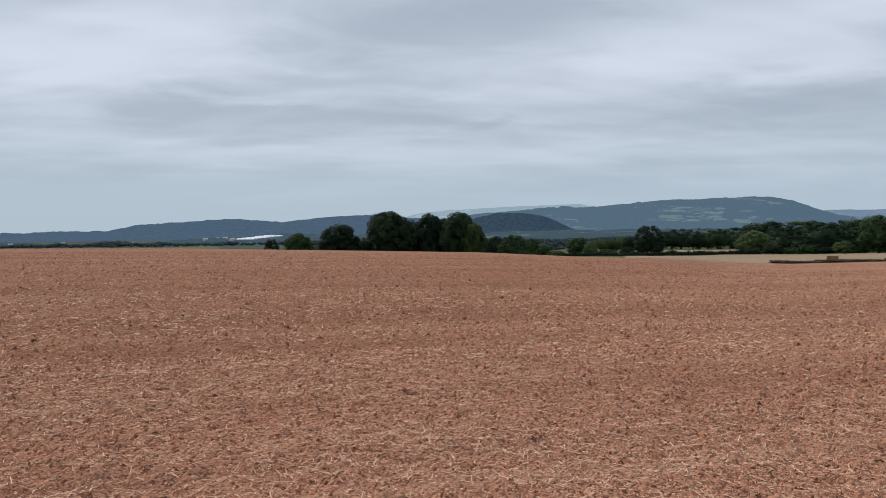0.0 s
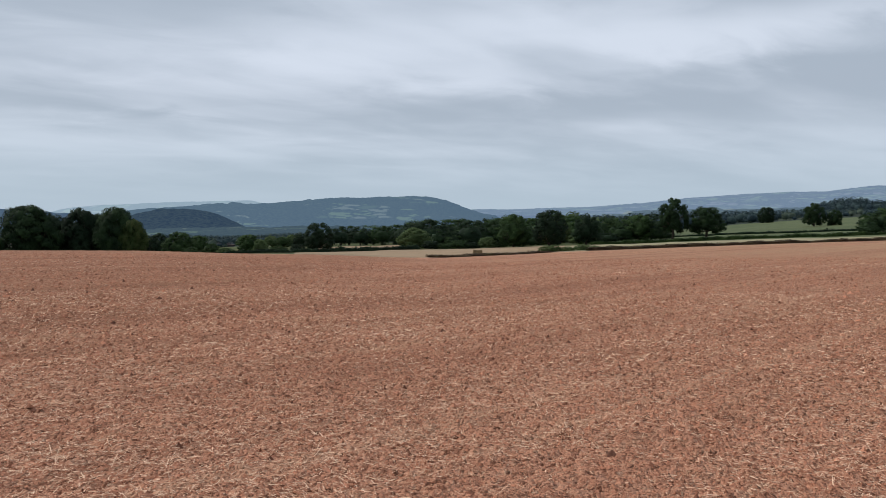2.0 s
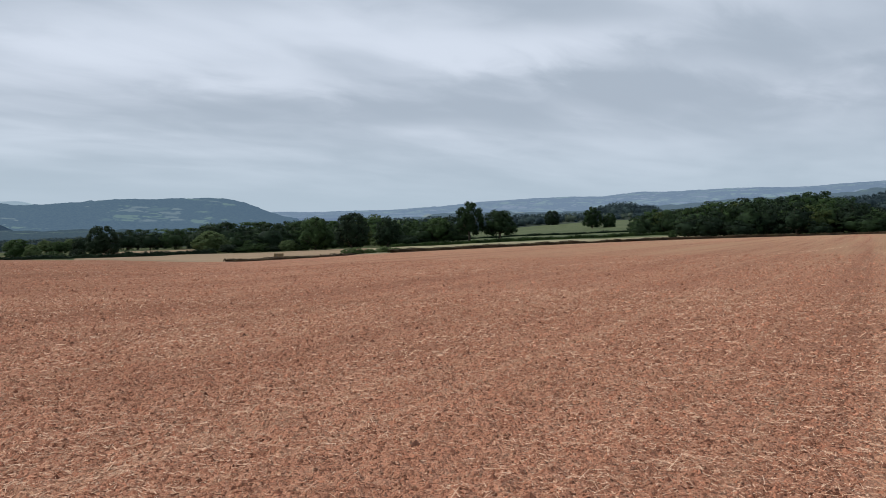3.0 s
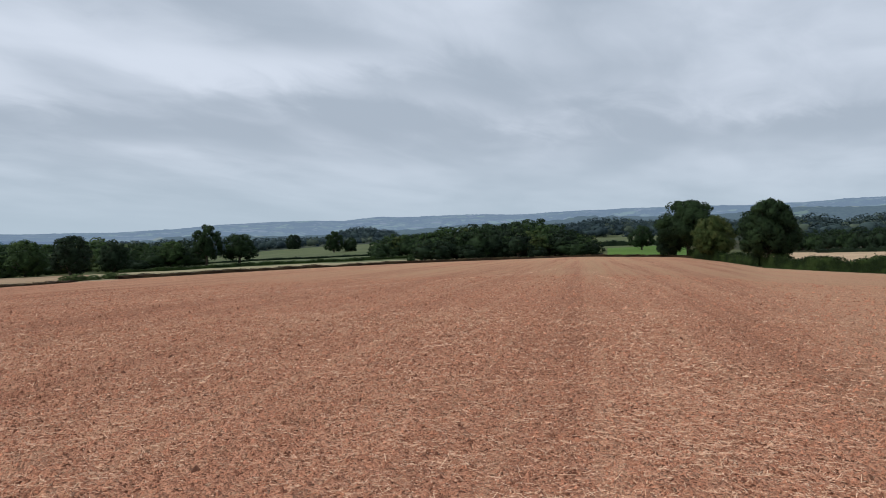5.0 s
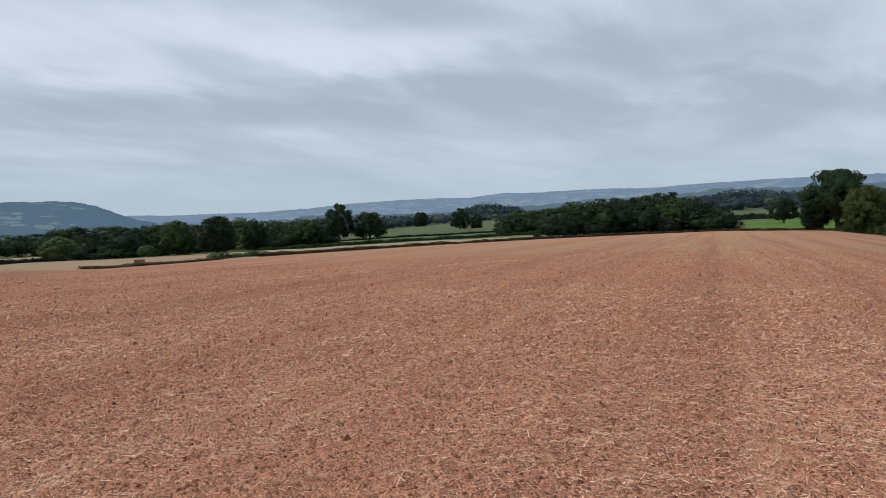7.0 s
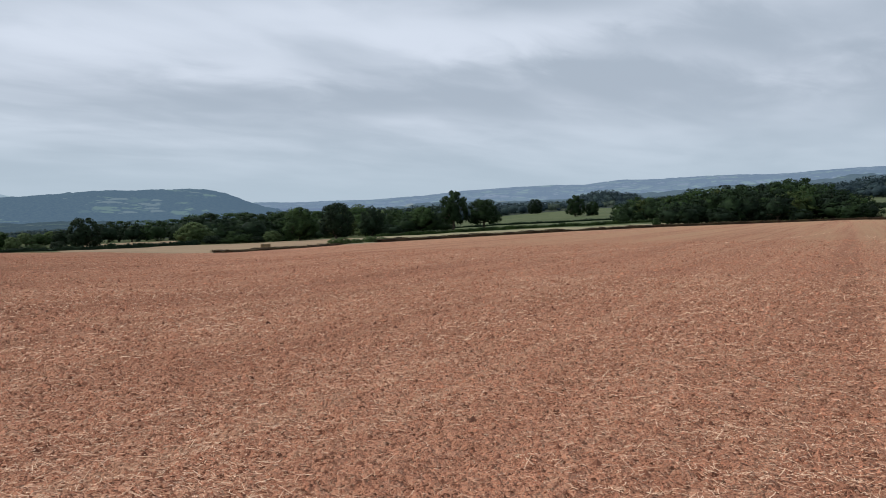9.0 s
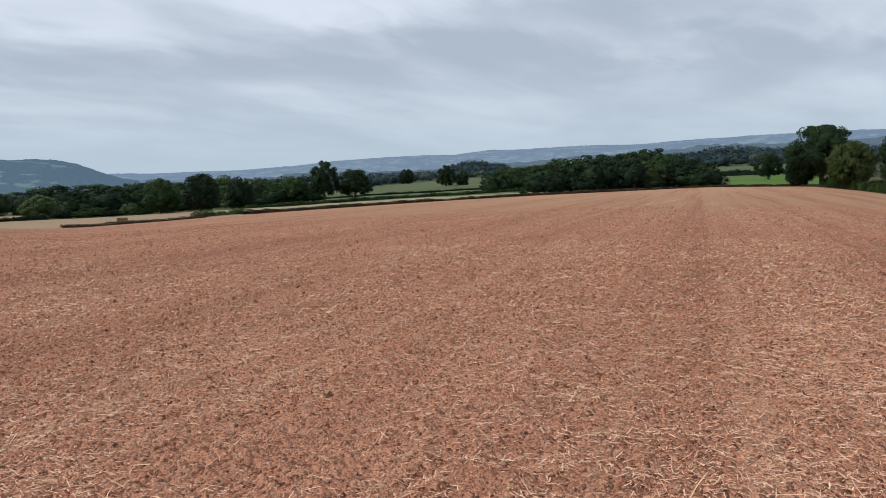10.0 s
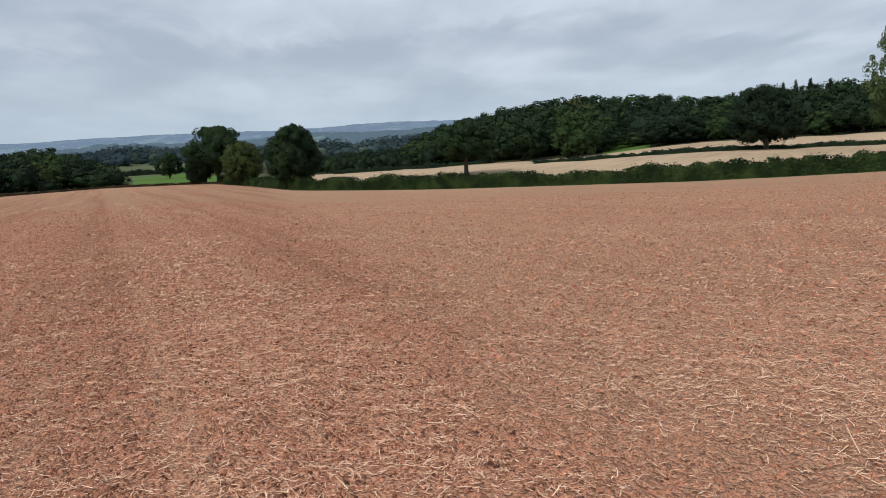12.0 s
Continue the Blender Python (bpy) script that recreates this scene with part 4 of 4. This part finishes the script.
def hedge(name, label, points, high, wide, leaf_mat, seed, leaf=0.2, dense=55, shoots=0.35, sink=0.1, core_mat=None, category="hedge"):
    """A clipped hedge: a dark core of stems and a coat of leaf sprays with loose shoots on top."""
    rng = np.random.default_rng(seed)
    places = along(points, 0.5)
    centre, normals, rings = [], [], []
    for p, t in places:
        az, d = math.degrees(math.atan2(p[0], p[1])), math.hypot(*p)
        z = float(ground_height(az, d)) - sink
        side = np.array([t[1], -t[0], 0.0])
        q = np.array([p[0], p[1], z])
        k = 0.8 + 0.4 * float(value_noise(np.array(p[0] * 0.35), np.array(p[1] * 0.35), seed))
        k += 0.5 * (float(value_noise(np.array(p[0] * 1.3), np.array(p[1] * 1.3), seed + 3)) - 0.5)
        h, w = high * k, wide * (0.85 + 0.3 * k - 0.2)
        rings.append([q - side * w * 0.42, q - side * w * 0.38 + (0, 0, h * 0.8), q + (0, 0, h * 0.9), q + side * w * 0.38 + (0, 0, h * 0.8), q + side * w * 0.42])
        count = int(dense * 0.5 * (2 * h + w) / 2.0 + rng.uniform(0, 1))
        u = rng.uniform(-1, 1, count)
        face = rng.uniform(0, 2 * h + w, count)
        on_top = face < w
        lateral = np.where(on_top, rng.uniform(-0.5, 0.5, count) * w, np.sign(u) * w * 0.5 * rng.uniform(0.85, 1.1, count))
        height = np.where(on_top, h * rng.uniform(0.9, 1.0 + 0.25 * shoots, count) + (rng.uniform(0, 1, count) < 0.12) * rng.uniform(0, shoots, count), h * rng.uniform(0.02, 1.0, count))
        step = rng.uniform(-0.3, 0.3, count)
        centre.append(q + side * lateral[:, None] + np.array([t[0], t[1], 0]) * step[:, None] + np.array([0, 0, 1]) * height[:, None])
        normals.append(np.where(on_top[:, None], np.array([0, 0, 1.0]), side * np.sign(lateral)[:, None] + np.array([0, 0, 0.4])))
    v, f = leaf_sprays(rng, np.concatenate(centre), np.concatenate(normals), leaf * 1.15)
    one = tagged(new(name), label, category)
    core_v = np.array(rings).reshape(-1, 3)
    i, j = np.meshgrid(np.arange(len(rings) - 1), np.arange(4), indexing="ij")
    core_f = np.stack([i * 5 + j, i * 5 + j + 1, (i + 1) * 5 + j + 1, (i + 1) * 5 + j], -1).reshape(-1, 4)
    new("stem_core", mesh_of("stem_core", core_v, core_f, [core_mat or leaf_mat])).parent = one
    facing = np.repeat(np.concatenate(normals) + rng.normal(0, 0.2, (len(v) // 3, 3)), 3, 0)
    new("foliage", mesh_of("foliage", v, f, [leaf_mat], None, True, facing / np.linalg.norm(facing, axis=1)[:, None])).parent = one
    return one


def edge_line(low, high, step=3.0, out=0.0):
    return [(a, float(EDGE_FAR(a)) + out) for a in np.arange(low, high + 0.01, step)]


hedge("hedge", "clipped green hawthorn hedge along the field", edge_line(82.8, 135, 2.0, 1.2), 1.75, 1.7, HEDGE_LEAF, 21, 0.19, 170, 0.3)
hedge("hedge", "short clipped hedge between two oaks", edge_line(77.8, 83.0, 0.8, 1.2), 1.6, 1.6, HEDGE_LEAF, 22, 0.22, 110, 0.3)
hedge("field_bank", "low bank of cut brown brushwood at the field edge", edge_line(36.0, 78.0, 2.0, 0.8), 0.5, 1.3, BRUSH, 23, 0.17, 90, 0.06)
hedge("field_bank", "low bank of rough grass and cut brushwood", edge_line(24.0, 33.4, 1.5, 0.8), 0.34, 1.6, BRUSH, 24, 0.15, 90, 0.05)
hedge("hedge", "low flailed hedge beyond the stubble", [(36, 200), (40, 202), (44, 206), (48, 208), (52, 210), (56, 214), (60, 216)], 0.85, 1.2, HEDGE_LEAF, 25, 0.26, 50, 0.25)
hedge("hedge", "hedge between the pastures", [(37, 255), (42, 262), (47, 268), (52, 270), (57, 272)], 0.7, 1.2, DEEP_LEAF, 26, 0.34, 30, 0.3)
hedge("hedge", "dark hedge across the upper stubble", [(101, 158), (106, 158), (112, 157), (118, 157), (124, 157), (130, 157)], 0.8, 1.3, DEEP_LEAF, 27, 0.3, 40, 0.3)
hedge("hedge", "low hedge under the hillside wood", [(86, 198), (92, 198), (98, 197)], 1.0, 1.3, DEEP_LEAF, 28, 0.4, 24, 0.3)
hedge("hedge", "dark hedge at the back of the green pasture", [(69, 300), (73, 300), (77, 298), (80, 296)], 1.6, 1.6, DEEP_LEAF, 30, 0.5, 22, 0.4)
hedge("hedge", "dark valley hedge below a stubble strip", [(8.5, 195), (12, 197), (16, 199), (20, 201), (23, 203)], 1.0, 1.4, DEEP_LEAF, 29, 0.4, 24, 0.4)

for heading, kind, top, width in ((23.9, "dark", -1.35, 1.5), (24.9, "shrub", -1.5, 1.6), (26.0, "ash", -1.3, 1.7), (27.1, "dark", -1.45, 1.5), (28.2, "willow", -1.0, 1.5), (29.0, "shrub", -1.4, 1.4)):
    plant(kind, heading, 206, top, width, "low bushy growth in front of the valley wood", "bush", category="bush")
plant("shrub", 56.9, 136.5, -0.25, 0.62, "small round bush on the field bank", "bush", category="bush", base=-0.85)
for heading, far, top, width in ((32.5, 104, -1.72, 1.0), (33.2, 106, -1.6, 1.5), (34.2, 108, -1.72, 1.3), (35.3, 111, -1.55, 1.7), (36.2, 113, -1.62, 1.2)):
    plant("scrub", heading, far, top, width, "low light green scrub at the gap in the bank", "bush", category="bush", lift=-0.25)


# ---- straw, chaff and clods on the soil ----
VIEW = (-36.0, 130.0)


def scattered(rng, near, far, per_square_metre, swathes=True, sweep=VIEW):
    """Places on the field between two distances, thick and thin in swathes."""
    area = math.radians(sweep[1] - sweep[0]) * (far * far - near * near) / 2
    count = int(area * per_square_metre)
    az = rng.uniform(*sweep, count)
    d = np.sqrt(rng.uniform(near * near, far * far, count))
    keep = d < EDGE_FAR((az + 180) % 360 - 180) - 0.6
    az, d = az[keep], d[keep]
    x, y = d * np.sin(np.radians(az)), d * np.cos(np.radians(az))
    if not swathes:
        return x, y, ground_height((az + 180) % 360 - 180, d) + field_relief(x, y) * np.clip(d / 1.5, 0, 1)
    row = x * math.sin(radians(160)) + y * math.cos(radians(160))
    run = x * math.cos(radians(160)) - y * math.sin(radians(160))
    thick = 0.45 * value_noise(row * 0.8, run * 0.10, 5) + 0.25 * value_noise(x * 0.8, y * 0.8, 6) + 0.3 * value_noise(x * 4.0, y * 4.0, 7)
    east = np.clip(0.62 + (x - 1.3 * y) / 30.0, 0.62, 0.88)
    keep = rng.uniform(0, 1, len(x)) < np.clip((thick - 0.30) * 2.6, 0.12, 1.0) * east
    x, y, az, d = x[keep], y[keep], az[keep], d[keep]
    return x, y, ground_height((az + 180) % 360 - 180, d) + field_relief(x, y) * np.clip(d / 1.5, 0, 1)


def straws(name, label, near, far, density, long, thick, seed, bent, sweep=VIEW):
    rng = np.random.default_rng(seed)
    x, y, z = scattered(rng, near, far, density, True, sweep)
    count = len(x)
    turn = rng.uniform(0, 2 * math.pi, count)
    length = np.clip(rng.lognormal(math.log(long), 0.5, count), 0.02, 0.19 if bent else 0.13)
    tilt = np.where(rng.uniform(0, 1, count) < (0.22 if bent else 0.14 if near < 9 else 0.3), rng.uniform(0.15, 0.7, count), rng.normal(0.0, 0.08, count))
    bend = rng.normal(0, 0.18, count)
    width = thick * rng.uniform(0.6, 1.3, count)
    way = np.stack([np.cos(turn) * np.cos(tilt), np.sin(turn) * np.cos(tilt), np.sin(tilt)], -1)
    side = np.stack([-np.sin(turn), np.cos(turn), 0 * turn], -1)
    lift = np.maximum(0.004, np.abs(np.sin(tilt)) * length * 0.5) + rng.uniform(0.004, 0.02, count)
    mid = np.stack([x, y, z + lift], -1)
    ends = [mid - way * length[:, None] / 2, mid + side * (bend * length * 0.35)[:, None], mid + way * length[:, None] / 2]
    w = width[:, None]
    if not bent:
        ends = [ends[0], ends[2]]
    verts = []
    if near >= 9.0:
        verts = [ends[0] - side * w * 0.5, ends[0] + side * w * 0.5 + np.array([0, 0, 0.4]) * w, ends[1] + side * w * 0.5 + np.array([0, 0, 0.4]) * w, ends[1] - side * w * 0.5]
        ends = []
    for i, p in enumerate(ends):
        taper = 0.6 if i == len(ends) - 1 else 1.0
        verts += [p - side * w * 0.5 * taper, p + np.array([0, 0, 1]) * w * 0.28 * taper, p + side * w * 0.5 * taper]
    v = np.stack(verts, 1).reshape(-1, 3)
    pattern = [(0, 1, 2, 3)] if near >= 9.0 else [(0, 1, 4, 3), (1, 2, 5, 4), (3, 4, 7, 6), (4, 5, 8, 7)][: 4 if bent else 2]
    f = (np.arange(count)[:, None, None] * len(verts) + np.array(pattern)[None]).reshape(-1, 4)
    return tagged(new(name, mesh_of(name, v, f, [STRAW])), label, "straw", kind="stuff")


straws("loose_straw", "pale chopped straw lying on red soil", 2.4, 5.2, 560, 0.046, 0.0058, 61, True)
straws("chaff", "short broken bits of straw on red soil", 2.4, 6.0, 900, 0.016, 0.0052, 67, False)
straws("loose_straw", "pale chopped straw lying on red soil", 5.2, 9.0, 700, 0.044, 0.0060, 66, False)
straws("loose_straw", "pale chopped straw lying on red soil", 9.0, 20.0, 430, 0.042, 0.0074, 62, False)
straws("loose_straw", "pale chopped straw lying on red soil", 0.0, 2.4, 420, 0.036, 0.0066, 64, False, (-180.0, 180.0))
straws("loose_straw", "pale chopped straw lying on red soil", 2.4, 6.5, 200, 0.036, 0.0068, 65, False, (130.0, 324.0))
straws("loose_straw", "thin scatter of straw farther out", 20.0, 38.0, 34, 0.060, 0.0105, 63, False)



def straw_row(label, points, seed, density=6.0, spread=0.4):
    """Straw raked into a thin line along the ground."""
    rng = np.random.default_rng(seed)
    points = np.array(points)
    runs = np.linalg.norm(np.diff(points, axis=0), axis=1)
    count = int(runs.sum() * density)
    s = rng.uniform(0, runs.sum(), count)
    marks = np.concatenate([[0], np.cumsum(runs)])
    x = np.interp(s, marks, points[:, 0]) + rng.normal(0, spread, count)
    y = np.interp(s, marks, points[:, 1]) + rng.normal(0, spread, count) * 0.4
    turn, long, w = rng.uniform(0, math.pi, count), rng.uniform(0.06, 0.16, count), 0.008
    z = ground_height(np.degrees(np.arctan2(x, y)), np.hypot(x, y)) + 0.02
    way, side = np.stack([np.cos(turn), np.sin(turn), 0 * turn], -1), np.stack([-np.sin(turn), np.cos(turn), 0 * turn], -1)
    mid = np.stack([x, y, z], -1)
    a, b = mid - way * long[:, None] / 2, mid + way * long[:, None] / 2
    v = np.stack([a - side * w, a + np.array([0, 0, w]), a + side * w, b - side * w, b + np.array([0, 0, w]), b + side * w], 1).reshape(-1, 3)
    f = (np.arange(count)[:, None, None] * 6 + np.array([(0, 1, 4, 3), (1, 2, 5, 4)])[None]).reshape(-1, 4)
    return tagged(new("straw_row", mesh_of("straw_row", v, f, [STRAW])), label, "straw", kind="stuff")


straw_row("thin pale line of straw along a headland turn", [(18, 24), (28, 22.4), (34, 21.9), (40, 21.3), (48, 21.6), (60, 24)], 81)
straw_row("thin pale line of straw along a headland turn", [(52, 18.4), (48, 16.9), (39.6, 13), (35.6, 10.2), (29.6, 6.3), (27.5, 3.0)], 82, 4.0)


def clods(name, label, near, far, density, size, seed, mat=None):
    """Crumbs of soil: rough little lumps half sunk in the ground."""
    rng = np.random.default_rng(seed)
    x, y, z = scattered(rng, near, far, density, False)
    count = len(x)
    ball = np.array([(1, 0.2, -0.5), (-0.2, 1, -0.5), (-1, -0.1, -0.5), (0.1, -1, -0.5), (0, 0, 0.7)])
    tris = np.array([(0, 1, 4), (1, 2, 4), (2, 3, 4), (3, 0, 4)])
    r = np.clip(rng.lognormal(math.log(size), 0.42, count), 0.003, size * 2.2)
    v = ball[None] * rng.uniform(0.7, 1.3, (count, 5, 1)) * r[:, None, None] * np.stack([rng.uniform(0.8, 1.6, count), rng.uniform(0.8, 1.6, count), rng.uniform(0.7, 1.4, count)], -1)[:, None, :]
    v[:, 4, :2] += (rng.uniform(-0.5, 0.5, (count, 2)) * r[:, None])
    w = rng.uniform(0, 2 * math.pi, count)[:, None]
    v = np.stack([v[..., 0] * np.cos(w) - v[..., 1] * np.sin(w), v[..., 0] * np.sin(w) + v[..., 1] * np.cos(w), v[..., 2]], -1)
    v = v + np.stack([x, y, z + r * 0.12], -1)[:, None, :]
    f = (np.arange(count)[:, None, None] * 5 + tris[None]).reshape(-1, 3)
    return tagged(new(name, mesh_of(name, v.reshape(-1, 3), f, [mat or CLOD])), label, "soil", kind="stuff")


clods("soil_clods", "crumbled clods of red soil", 2.4, 6.0, 820, 0.0072, 71)
clods("soil_clods", "crumbled clods of red soil", 6.0, 10.0, 420, 0.0105, 72)
clods("soil_clods", "crumbled clods of red soil", 10.0, 18.0, 110, 0.0155, 73)
clods("soil_clods", "crumbled clods of red soil", 18.0, 30.0, 44, 0.0200, 76)
clods("soil_clods", "crumbled clods of red soil", 30.0, 48.0, 17, 0.0250, 77)
clods("large_soil_clods", "larger dark clods of red soil", 3.5, 16.0, 5.0, 0.016, 74, DARK_CLOD)
clods("large_soil_clods", "larger dark clods of red soil", 16.0, 48.0, 1.2, 0.022, 75, DARK_CLOD)


# ---- far buildings ----
WHITE_WALL = grainy("white_render", rgb(0.62, 0.6, 0.56), rgb(0.8, 0.78, 0.74), 0.8)
SLATE = grainy("slate_roof", rgb(0.09, 0.085, 0.09), rgb(0.17, 0.16, 0.16), 1.5)
PALE_ROOF = grainy("pale_roof", rgb(0.34, 0.33, 0.33), rgb(0.46, 0.45, 0.45), 1.5)
RUST_ROOF = grainy("barn_roof", rgb(0.05, 0.042, 0.042), rgb(0.10, 0.08, 0.075), 1.2)
SHEETING = grainy("white_sheeting", rgb(0.7, 0.72, 0.74), rgb(0.85, 0.87, 0.9), 0.3)
BALE = grainy("weathered_straw", rgb(0.12, 0.085, 0.045), rgb(0.25, 0.18, 0.10), 9.0, 0.95, 0.9, 0.03)
GLASS = grainy("dark_panes", rgb(0.02, 0.025, 0.03), rgb(0.05, 0.06, 0.07), 2.0, 0.2)


def box(bm, low, high):
    made = bmesh.ops.create_cube(bm, size=1.0)["verts"]
    for v in made:
        for i in range(3):
            v.co[i] = low[i] + (high[i] - low[i]) * (v.co[i] + 0.5)


def part(name, bm, mat, parent, label=""):
    me = bpy.data.meshes.new(name)
    bm.to_mesh(me)
    bm.free()
    me.materials.append(mat)
    ob = new(name, me)
    ob.parent = parent
    return tagged(ob, label) if label else ob


def house(name, label, az, d, long, deep, eaves, ridge, wall, roof, turn, windows=True, category="house"):
    """A gabled building: walls with gables, an overhanging roof, a chimney and windows."""
    one = tagged(new(name), label, category)
    one.matrix_basis = Matrix.Translation(spot(az, d, -0.2)) @ pose(0, 0, 0, 0, 0, turn)
    bm = bmesh.new()
    pts = [(-deep / 2, 0), (deep / 2, 0), (deep / 2, eaves), (0, ridge - 0.15), (-deep / 2, eaves)]
    ends = [[bm.verts.new((x, y, z)) for y, z in pts] for x in (-long / 2, long / 2)]
    bm.faces.new(ends[0])
    bm.faces.new(ends[1][::-1])
    for i in range(5):
        k = (i + 1) % 5
        bm.faces.new((ends[0][k], ends[0][i], ends[1][i], ends[1][k]))
    part("wall", bm, wall, one)
    bm = bmesh.new()
    over, slope = 0.35, (ridge - eaves) / (deep / 2)
    line = [(-deep / 2 - over, eaves - over * slope), (0, ridge), (deep / 2 + over, eaves - over * slope)]
    line += [(y, z - 0.22) for y, z in line[::-1]]
    ends = [[bm.verts.new((x, y, z)) for y, z in line] for x in (-long / 2 - 0.3, long / 2 + 0.3)]
    for i in range(6):
        k = (i + 1) % 6
        bm.faces.new((ends[0][k], ends[0][i], ends[1][i], ends[1][k]))
    for e in ends:
        bm.faces.new((e[0], e[1], e[4], e[5]))
        bm.faces.new((e[1], e[2], e[3], e[4]))
    roofing = part("roof", bm, roof, one)
    if windows:
        bm = bmesh.new()
        box(bm, (long * 0.3, -0.4, ridge - 0.6), (long * 0.3 + 0.9, 0.4, ridge + 0.8))
        part("chimney", bm, wall, roofing)
        for x in (-0.3, 0.05, 0.32):
            for z in (1.0, 3.4):
                for side in (-1, 1):
                    if z + 1.1 < eaves:
                        bm = bmesh.new()
                        y = side * (deep / 2 + 0.01)
                        box(bm, (x * long - 0.5, y - 0.04, z), (x * long + 0.5, y + 0.04, z + 1.1))
                        part("window", bm, GLASS, one)
    return one


house("barn", "low brown-roofed barn among valley trees", 8.3, 460, 13, 7, 1.7, 2.9, RUST_ROOF, RUST_ROOF, 5, False, "barn")
house("house", "white house glimpsed between the trees", 38.05, 300, 5, 4.0, 3.4, 5.2, WHITE_WALL, SLATE, 60)


def straw_bale(az, d, long, deep, high, turn):
    """A weathered square bale: sagging sides, two strings and loose ends of straw."""
    rng = np.random.default_rng(91)
    one = tagged(new("straw_bale"), "weathered tan straw bale behind the field bank", "bale")
    one.matrix_basis = Matrix.Translation(spot(az, d, -0.05)) @ pose(0, 0, 0, 0, 0, turn)
    bm = bmesh.new()
    bmesh.ops.create_cube(bm, size=1.0)
    bmesh.ops.subdivide_edges(bm, edges=bm.edges[:], cuts=7, use_grid_fill=True)
    for v in bm.verts:
        bulge = 1 + 0.06 * math.cos(v.co.x * 3) * math.cos(v.co.z * 3)
        v.co = Vector((v.co.x * long * bulge, v.co.y * deep * bulge, (v.co.z + 0.5) * high)) + Vector(rng.normal(0, 0.018, 3))
    part("body", bm, BALE, one)
    for x in (-0.25, 0.25):
        bm = bmesh.new()
        box(bm, (x * long - 0.015, -deep * 0.53, 0.02), (x * long + 0.015, deep * 0.53, high * 1.03))
        part("string", bm, SLATE, one, "dark baling string")
    return one


straw_bale(27.5, 97, 1.15, 0.9, 0.7, -25)
for heading, far, spin in ((69.6, 1090, 70), (71.9, 1095, 10), (73.4, 1085, 50)):
    house("house", "pale village house among trees", heading, far, 11, 7, 5, 8, WHITE_WALL, SLATE, spin)


def growing_tunnel(az, d, long, wide, high, turn):
    """A long arched cover of white sheeting."""
    bm = bmesh.new()
    rings = []
    for x in np.linspace(-long / 2, long / 2, 13):
        rings.append([bm.verts.new((x, -math.cos(w) * wide / 2, math.sin(w) * high)) for w in np.linspace(0, math.pi, 9)])
    for a, b in zip(rings, rings[1:]):
        for i in range(8):
            bm.faces.new((a[i], a[i + 1], b[i + 1], b[i]))
    bm.faces.new(rings[0])
    bm.faces.new(rings[-1][::-1])
    me = bpy.data.meshes.new("growing_tunnel")
    bm.to_mesh(me)
    bm.free()
    me.materials.append(SHEETING)
    one = tagged(new("growing_tunnel", me), "long white sheeted growing tunnel in the vale", "tunnel", "growing tunnels")
    one.matrix_basis = Matrix.Translation(spot(az, d)) @ pose(0, 0, 0, 0, 0, turn)
    return one


def hillside(label, az, angle):
    """A place on a far slope, at a heading and as near as it comes to an angle above or below the level."""
    heads, fars, heights = SURFACES[label]
    column = int(np.argmin(np.abs(heads - az)))
    rises = np.degrees(np.arctan2(heights[:, column] - EYE, fars[:, column]))
    row = int(np.argmin(np.abs(rises - angle)))
    d, z = fars[row, column], heights[row, column]
    return Vector((d * math.sin(radians(az)), d * math.cos(radians(az)), z - 0.5))


COPSES = "hedges and copses along the vale"
first = growing_tunnel(-14.6, 1650, 34, 9, 2.8, -20)
first.matrix_basis = Matrix.Translation(hillside(COPSES, -14.7, -1.04)) @ pose(0, 0, 0, 0, 0, -20)
for i in range(1, 8):
    copy_thing(first, Matrix.Translation(hillside(COPSES, -14.7 + 0.3 * i, -1.04 + 0.036 * i)) @ pose(0, 0, 0, 0, 0, -20))
for heading, angle, spin in ((-30.0, -1.3, 10), (-26.9, -1.28, 40), (-22.6, -1.27, 70), (-17.6, -1.1, 20), (-16.8, -1.02, 65), (-16.2, -1.0, 30), (-15.7, -1.12, 50)):
    far_house = house("house", "small pale house in the distant vale", heading, 1400, 8.5, 5, 3.2, 4.6, WHITE_WALL, PALE_ROOF, spin)
    far_house.matrix_basis = Matrix.Translation(hillside(COPSES, heading, angle)) @ pose(0, 0, 0, 0, 0, spin)
